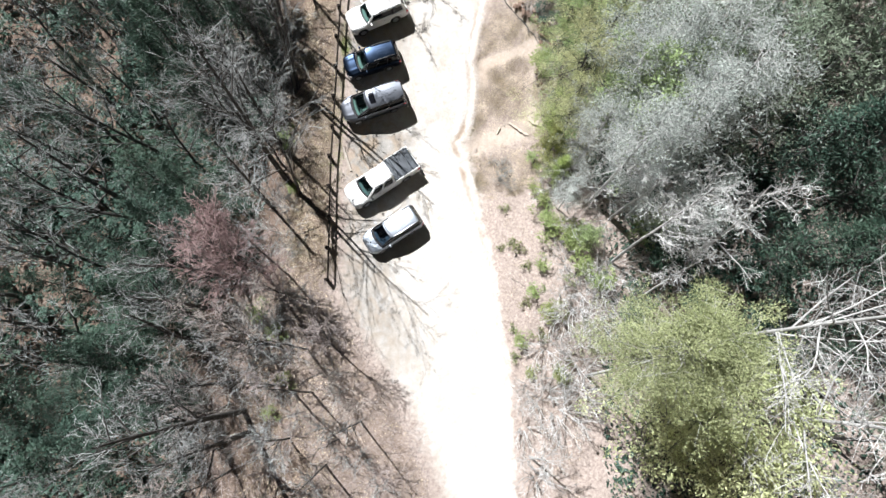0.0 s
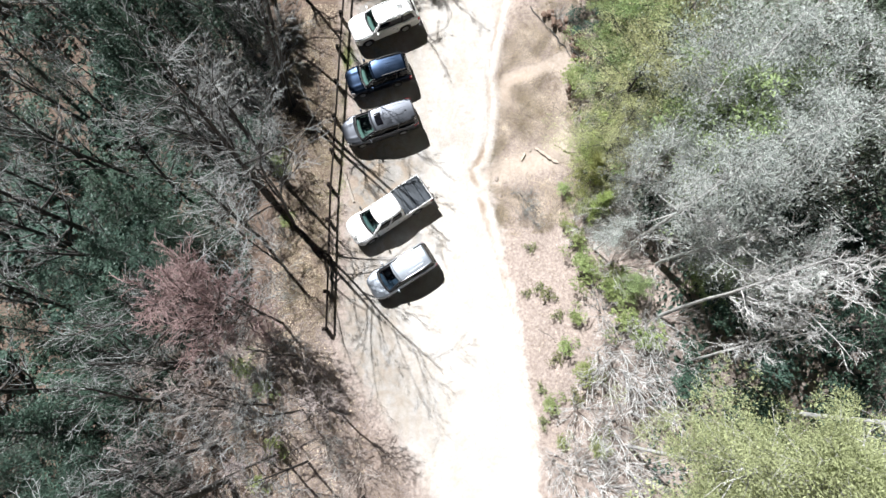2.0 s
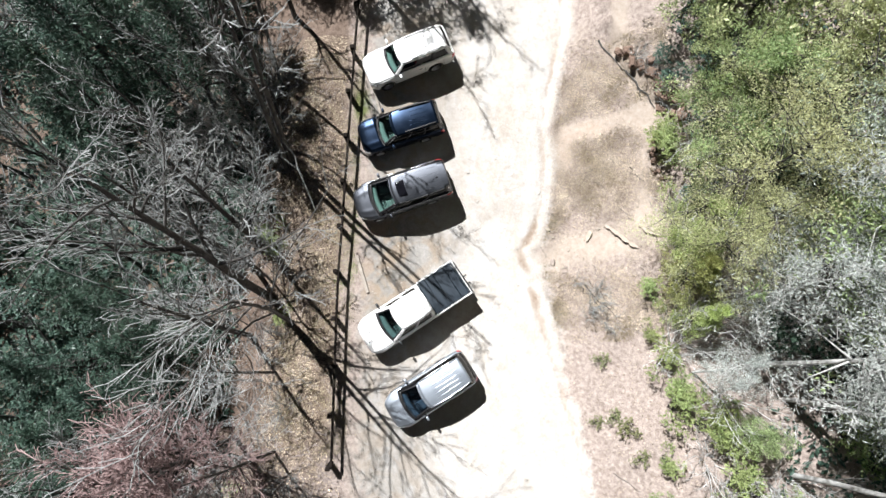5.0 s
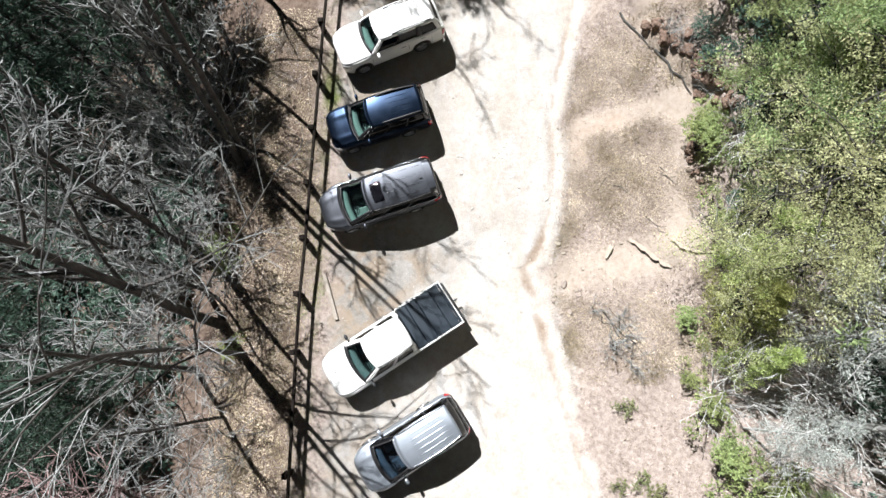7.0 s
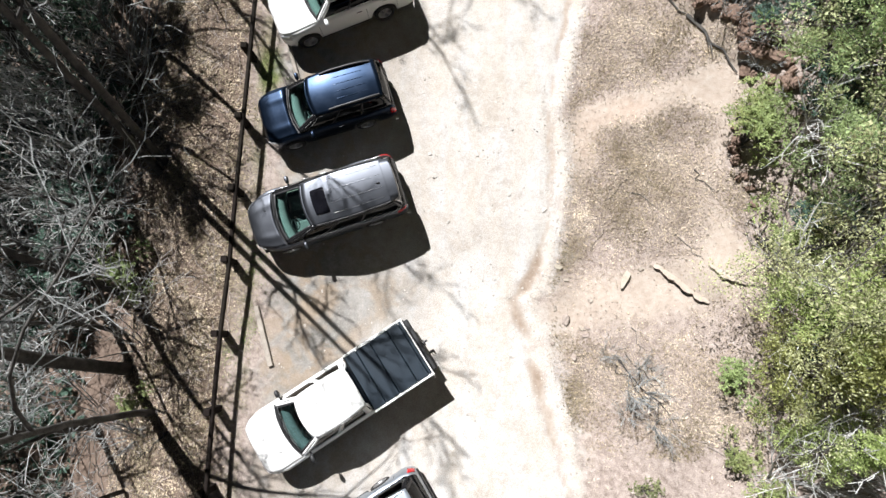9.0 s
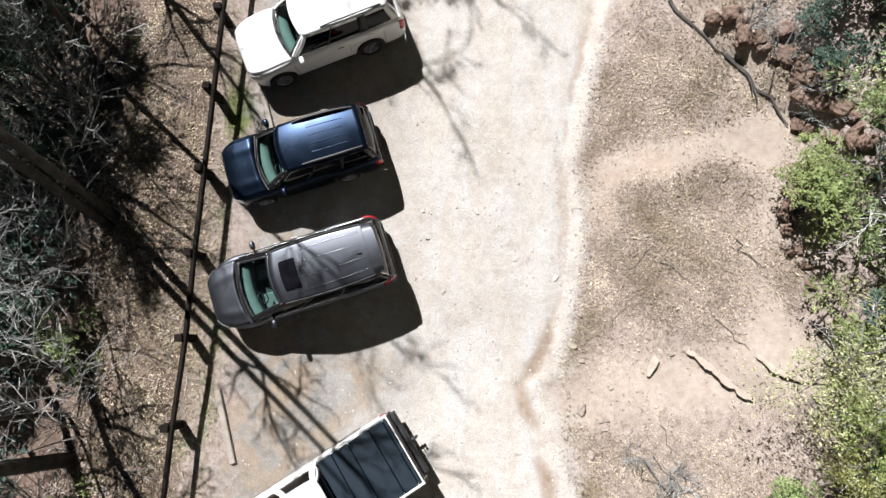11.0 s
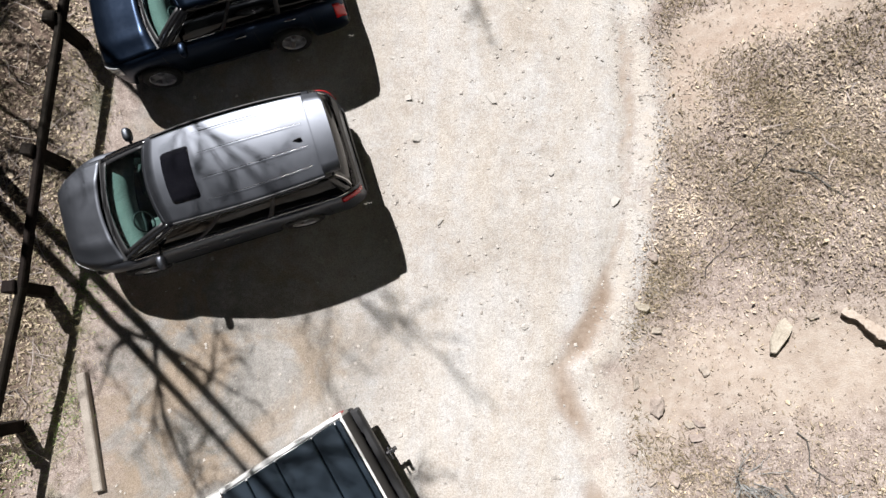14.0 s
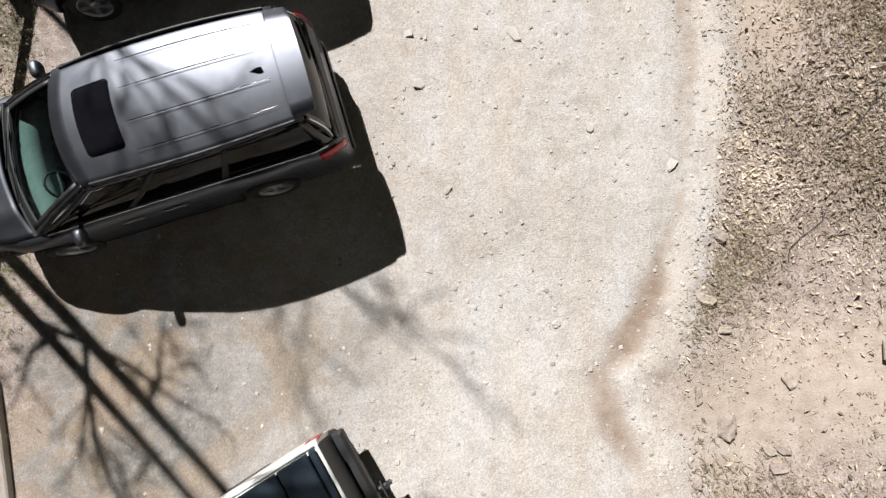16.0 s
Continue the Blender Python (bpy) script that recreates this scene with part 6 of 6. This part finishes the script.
def ledge(line, seed, tall, label="clay-stained sandstone lip breaking through the bank"):
    """The thin broken lip of rock that overhangs a step of the bank."""
    rng = np.random.default_rng(seed)
    line = np.array(line, float)
    acc = np.concatenate([[0], np.cumsum(np.linalg.norm(np.diff(line, axis=0), axis=1))])
    n = int(acc[-1] / 0.03)
    q = np.linspace(0.08, acc[-1] - 0.08, n)
    px, py = np.interp(q, acc, line[:, 0]), np.interp(q, acc, line[:, 1])
    tx, ty = np.gradient(px), np.gradient(py)
    l = np.hypot(tx, ty)
    nx, ny = -ty / l, tx / l
    rough = lambda step, size: np.interp(q, np.linspace(0, acc[-1], int(acc[-1] / step) + 2), rng.normal(0, size, int(acc[-1] / step) + 2))
    jag = rough(0.16, 0.02) + rough(0.05, 0.012)
    out = 0.045 * np.clip(np.sin(np.pi * q / acc[-1]) ** 0.5 * (1 + rough(0.3, 0.4)), 0.15, 1.5)
    bx, by = px + nx * 0.16, py + ny * 0.16
    back = land(bx, by)
    rows = []
    for w, dz in ((0.13, -0.015), (0.07, 0.0), (0.02, 0.003), (-0.7, 0.0), (-1.0, -0.006), (-0.9, -0.022), (0.10, -0.04)):
        off = w if w > 0 else w * out + jag
        rows.append(np.stack([px + nx * off, py + ny * off, back + dz + rng.normal(0, 0.002, n)], 1))
    g = Geo()
    g.grid(np.array(rows) - np.array([px[0], py[0], 0]))
    ob = tagged(part("rock_ledge", g, CLAY_ROCK), label, "rock", "sandstone ledges")
    ob.location = (px[0], py[0], 0)


for i, (line, tall) in enumerate(LEDGES):
    ledge(line, 60 + i, tall)
# undercut cut bank of raw red soil: broken clods along its lip
rng = np.random.default_rng(64)
for i in range(46):
    q = rng.uniform(0, 1)
    cy = 25.2 - 4.2 * q
    cx = np.interp(cy, (21.0, 22.3, 23.5, 24.4, 25.2), (8.5, 7.9, 7.2, 6.3, 5.6)) + rng.normal(0.12, 0.26)
    k = rng.uniform(0.16, 0.55)
    lay_stone("soil_clod", "broken clod of raw red soil on the cut bank", cx, cy, (k, k * rng.uniform(0.5, 0.9), k * rng.uniform(0.5, 0.9)), rng.uniform(0, 180), 200 + i, 0.15, "soil", "red soil clods", RED_SOIL)
for i in range(14):
    cy = rng.uniform(16.4, 20.2)
    k = rng.uniform(0.12, 0.34)
    lay_stone("soil_clod", "broken clod of raw red soil under the shrubs", np.interp(cy, (16, 18, 20.2), (8.15, 7.5, 7.35)) + rng.normal(0.1, 0.14), cy, (k, k * rng.uniform(0.5, 0.9), k * 0.6), rng.uniform(0, 180), 260 + i, 0.15, "soil", "red soil clods", RED_SOIL)

# squared timber left on the ground
g = Geo()
g.box((-0.085, -1.08, 0.0), (0.085, 1.08, 0.13), 0.02)
timber = tagged(part("timber_beam", g, OLD_WOOD), "silvered square timber lying on gravel by the fence", "timber")
timber.matrix_world = slope_pose(-7.82, 13.43, 18.7, 0.01)
g = Geo()
g.box((-0.07, -0.9, 0.0), (0.07, 0.9, 0.11), 0.02)
timber = tagged(part("timber_beam", g, OLD_WOOD), "weathered timber wheel stop in front of the cars", "timber")
timber.matrix_world = slope_pose(-7.25, 23.3, 17, 0.01)


def stick(x0, y0, x1, y1, r, seed, name="fallen_branch", label="thin fallen branch on dry leaves", forks=2, material=None):
    rng = np.random.default_rng(seed)
    g = Geo()
    n = 7
    t = np.linspace(0, 1, n)
    px, py = x0 + (x1 - x0) * t + rng.normal(0, 0.05, n), y0 + (y1 - y0) * t + rng.normal(0, 0.05, n)
    pts = np.stack([px - x0, py - y0, land(px, py) - height(x0, y0) + r * 0.9 + 0.02], 1)
    g.tube(pts, r * (1 - 0.7 * t), 5, False)
    for k in range(forks):
        i = int(rng.integers(2, n - 2))
        d = (pts[-1] - pts[0]) * rng.uniform(0.15, 0.35)
        a = rng.choice([-1, 1]) * rng.uniform(0.4, 0.9)
        d = np.array([d[0] * math.cos(a) - d[1] * math.sin(a), d[0] * math.sin(a) + d[1] * math.cos(a), 0.08])
        g.tube([pts[i], pts[i] + d * 0.5 + (0, 0, 0.03), pts[i] + d], [r * 0.5, r * 0.35, r * 0.15], 4)
    ob = tagged(part(name, g, material or BARK), label, "branch", "fallen branches")
    ob.location = (x0, y0, height(x0, y0))


for i, q in enumerate(((5.0, 26.2, 6.2, 24.1, 0.05), (6.2, 24.1, 7.5, 21.9, 0.06), (4.2, 12.9, 5.6, 11.1, 0.03), (4.05, 12.8, 5.3, 11.2, 0.022), (4.45, 13.1, 5.5, 11.6, 0.018), (4.7, 18.5, 5.4, 17.8, 0.018), (6.3, 18.9, 6.9, 18.2, 0.02),
                       (3.9, 18.2, 4.9, 19.3, 0.014), (5.9, 16.9, 6.6, 16.0, 0.015), (-10.8, 10.2, -12.2, 9.0, 0.03), (-10.2, 7.6, -12.4, 7.2, 0.03), (-11.0, 1.0, -13.6, -0.4, 0.035), (-9.2, -3.4, -12.3, -5.2, 0.04),
                       (-10.6, -6.4, -14.0, -7.6, 0.04), (-7.8, -8.4, -10.4, -9.9, 0.035), (-11.4, 13.2, -12.8, 13.9, 0.025), (5.2, 3.6, 6.3, 2.8, 0.02), (5.0, -4.4, 6.4, -5.6, 0.02), (3.6, 16.6, 3.9, 17.4, 0.01), (4.6, 14.0, 4.9, 13.0, 0.012))):
    stick(*q, seed=i)


# ---- ground cover too small to pick apart ----
rng = np.random.default_rng(77)


def scatter(n, x0, x1, y0, y1, keep):
    x, y = rng.uniform(x0, x1, n), rng.uniform(y0, y1, n)
    ok = keep(x, y)
    return x[ok], y[ok]


def beyond(x, y):
    return np.maximum(x - np.interp(y, EDGE_Y, EDGE_R) - 0.35, np.interp(y, LEFT_Y, LEFT_X) - x - 0.25)


def patchy(x, y):
    return 0.5 + 0.5 * np.sin(1.7 * x + 2.1 * np.sin(0.9 * y)) * np.cos(1.3 * y + 1.1 * np.sin(1.1 * x))


def leaf_litter(n, x0, x1, y0, y1, size):
    x, y = scatter(n, x0, x1, y0, y1, lambda a, b: (beyond(a, b) > 0) & (rng.uniform(0, 1, len(a)) < (0.06 + 0.42 * patchy(a, b) ** 1.5 + 0.85 * leaf_patches(a, b) + 0.5 * (a < -8)) * ease(-0.15, 1.0, beyond(a, b)) * (1 - np.clip(0.9 * clearings(a, b), 0, 1))))
    k = len(x)
    a, tilt = rng.uniform(0, 6.283, k), rng.normal(0.05, 0.17, k)
    s = size * rng.lognormal(0, 0.3, (k, 1))
    d = np.stack([np.cos(a) * np.cos(tilt), np.sin(a) * np.cos(tilt), np.sin(tilt)], 1) * s
    w = np.stack([-np.sin(a), np.cos(a), rng.normal(0, 0.3, k)], 1) * s * rng.uniform(0.06, 0.25, (k, 1))
    g = Geo()
    g.leaves(np.stack([x, y, land(x, y) + rng.uniform(0.004, 0.012, k) + 0.4 * np.abs(d[:, 2]) + rng.uniform(0, 0.08, k) * s[:, 0]], 1), d, w)
    return g


tagged(part("leaf_litter", leaf_litter(270000, 2.0, 8.2, 10.5, 26.5, 0.056), LITTER), "dry brown fallen leaves covering the bank", "leaves", kind="stuff")
tagged(part("leaf_litter", leaf_litter(38000, 2.4, 8.0, 10.5, 26, 0.07), LITTER_BROWN), "larger curled brown leaves scattered over the bank", "leaves", kind="stuff")
tagged(part("leaf_litter", leaf_litter(18000, 2.2, 9.0, 2, 11.5, 0.085), LITTER), "dry fallen leaves on the bank below the path", "leaves", kind="stuff")
tagged(part("leaf_litter", leaf_litter(62000, -13.5, -8.0, 3, 27, 0.075), LITTER_BROWN), "dry brown fallen leaves under the hardwoods", "leaves", kind="stuff")
tagged(part("leaf_litter", leaf_litter(30000, -16, -1, -13, 3, 0.10), LITTER_BROWN), "dry fallen leaves spread over the forest floor", "leaves", kind="stuff")
# Past x 11.5 this dark cover also stands in for deep shade.
x, y = scatter(80000, -46, 30, -16, 36, lambda a, b: ((a < np.where(b < 5, -20.5, -15.2)) | (a > 11.5)) & (rng.uniform(0, 1, len(a)) < 0.35 + 0.9 * patchy(a * 0.6, b * 0.5)))
k = len(x)
a, tilt = rng.uniform(0, 6.283, k), rng.normal(0.25, 0.35, k)
s = 0.26 * rng.lognormal(0, 0.35, (k, 1))
g = Geo()
g.leaves(np.stack([x, y, land(x, y) + rng.uniform(0.03, 0.35, k)], 1), np.stack([np.cos(a) * np.cos(tilt), np.sin(a) * np.cos(tilt), np.sin(tilt)], 1) * s, np.stack([-np.sin(a), np.cos(a), rng.normal(0, 0.3, k)], 1) * s * 0.24)
tagged(part("undergrowth", g, LEAF_DARK), "low dark evergreen undergrowth beneath the trees", "undergrowth", kind="stuff")
tagged(part("leaf_litter", leaf_litter(9000, 4, 10, -13, 2, 0.13), LITTER), "dry fallen leaves between the pale shrubs", "leaves", kind="stuff")


def fallen_twigs(n, x0, x1, y0, y1, keep, size):
    """Thin dead twigs lying every way on the ground."""
    x, y = scatter(n, x0, x1, y0, y1, keep)
    g = Geo()
    for a, b in zip(x, y):
        l, k = size * rng.lognormal(0, 0.4), rng.uniform(0, 6.283)
        t = np.array([0, 0.5, 1.0])
        px = a + math.cos(k) * l * t + rng.normal(0, 0.05 * l, 3)
        py = b + math.sin(k) * l * t + rng.normal(0, 0.05 * l, 3)
        r = rng.uniform(0.006, 0.014)
        g.tube(np.stack([px, py, land(px, py) + 0.02 + rng.uniform(0, 0.12) * t], 1), [r, r * 0.8, r * 0.4], 3)
    return g


on_slope = lambda a, b: (beyond(a, b) > 0.1) & (rng.uniform(0, 1, len(a)) < 0.4 + 0.6 * patchy(a, b))
tagged(part("fallen_twigs", fallen_twigs(5200, -18, -1, -14, 5, on_slope, 0.75), TWIG_BROWN), "thin dead brown twigs strewn over the leaves", "twigs", kind="stuff")
tagged(part("fallen_twigs", fallen_twigs(1700, -14, -9, 5, 26, on_slope, 0.5), TWIG_BROWN), "thin dead brown twigs lying behind the fence", "twigs", kind="stuff")
tagged(part("fallen_twigs", fallen_twigs(450, 3, 8, 10, 26, lambda a, b: on_slope(a, b) & (clearings(a, b) < 0.12), 0.3), TWIG_BROWN), "thin dead brown twigs lying on the bank", "twigs", kind="stuff")


def pebbles(n, x0, x1, y0, y1, lo, hi, keep):
    x, y = scatter(n, x0, x1, y0, y1, keep)
    k = len(x)
    s = lo * (hi / lo) ** (rng.uniform(0, 1, k) ** 2.5)
    base = np.array([[-1, -1, -1], [1, -1, -1], [1, 1, -1], [-1, 1, -1], [-0.6, -0.6, 0.7], [0.6, -0.6, 0.7], [0.6, 0.6, 0.7], [-0.6, 0.6, 0.7]], float) * 0.5
    v = base[None] * (1 + rng.normal(0, 0.18, (k, 8, 3)))
    v *= np.stack([s, s * rng.uniform(0.6, 1, k), s * rng.uniform(0.2, 0.45, k)], 1)[:, None]
    a = rng.uniform(0, 6.283, k)
    c, sn = np.cos(a)[:, None], np.sin(a)[:, None]
    v = np.stack([v[..., 0] * c - v[..., 1] * sn, v[..., 0] * sn + v[..., 1] * c, v[..., 2]], -1)
    v += np.stack([x, y, land(x, y) + s * 0.08], 1)[:, None]
    f = np.array([[4, 5, 6, 7], [0, 1, 5, 4], [1, 2, 6, 5], [2, 3, 7, 6], [3, 0, 4, 7]])
    g = Geo()
    g.put(v.reshape(-1, 3), (f[None] + np.arange(k)[:, None, None] * 8).reshape(-1, 4))
    return g


on_lot = lambda a, b: (beyond(a, b) < 0.15) & (rng.uniform(0, 1, len(a)) < (0.3 + 0.7 * patchy(a * 0.7, b * 0.6)) * (0.22 + 0.78 * ease(-4.5, -2.0, a)))
at_edge = lambda a, b: np.abs(a - np.interp(b, EDGE_Y, EDGE_R) - 0.45) < 0.7 * rng.uniform(0, 1, len(a))
tagged(part("gravel", pebbles(9000, -7.8, 2.6, 10.5, 23, 0.010, 0.085, on_lot), PEBBLE), "loose pale crushed stone on the lot", "gravel", kind="stuff")
tagged(part("gravel", pebbles(6500, 0.8, 3.8, 9, 25, 0.014, 0.08, at_edge), PEBBLE), "coarser pale stones along the lot edge", "gravel", kind="stuff")


def grass(n, x0, x1, y0, y1, keep, size):
    x, y = scatter(n, x0, x1, y0, y1, keep)
    k = len(x)
    a, tilt = rng.uniform(0, 6.283, k), rng.uniform(0.2, 1.2, k)
    s = size * rng.uniform(0.6, 1.5, (k, 1))
    d = np.stack([np.cos(a) * np.cos(tilt), np.sin(a) * np.cos(tilt), np.sin(tilt)], 1) * s
    w = np.stack([-np.sin(a), np.cos(a), np.zeros(k)], 1) * 0.0065
    g = Geo()
    g.leaves(np.stack([x, y, land(x, y)], 1), d, w)
    return g


by_cars = lambda a, b: rng.uniform(0, 1, len(a)) < sum(np.exp(-(((a - p) / 0.4) ** 2 + ((b - q) / 0.5) ** 2)) for p, q in ((-7.8, 22.9), (-9.1, 12.7), (-8.3, 15.9), (-8.3, 16.6), (-8.4, 13.6)))
tagged(part("grass", grass(9000, -10, -7, 11.5, 24, by_cars, 0.12), GREEN_GRASS), "green grass tufts beside the parked cars", "grass", kind="stuff")
near_fence = lambda a, b: rng.uniform(0, 1, len(a)) < np.exp(-((a + 8.5) / 0.5) ** 2) * np.clip(1.6 * patchy(a * 2, b * 1.4) - 0.5, 0, 1)
tagged(part("grass", grass(16000, -10, -7, 4, 27, near_fence, 0.11), GRASS), "thin grass tufts along the fence line", "grass", kind="stuff")
on_bank = lambda a, b: (beyond(a, b) > 0.4) & (rng.uniform(0, 1, len(a)) < np.clip(1.5 * patchy(a * 1.3, b * 1.1) - 0.55, 0, 1) * (1 - np.clip(1.3 * clearings(a, b), 0, 1)))
straw = lambda a, b: (beyond(a, b) > -0.3) & (rng.uniform(0, 1, len(a)) < np.clip(1.3 * patchy(a * 1.1, b * 0.9) - 0.2, 0, 1))
tagged(part("grass", grass(45000, -12.5, -8.0, 4, 26, straw, 0.11), GRASS), "dry straw grass among leaves behind the fence", "grass", kind="stuff")
tagged(part("grass", grass(130000, 2.2, 7.8, 10, 26, on_bank, 0.11), GRASS), "dry straw-coloured grass on the bank", "grass", kind="stuff")
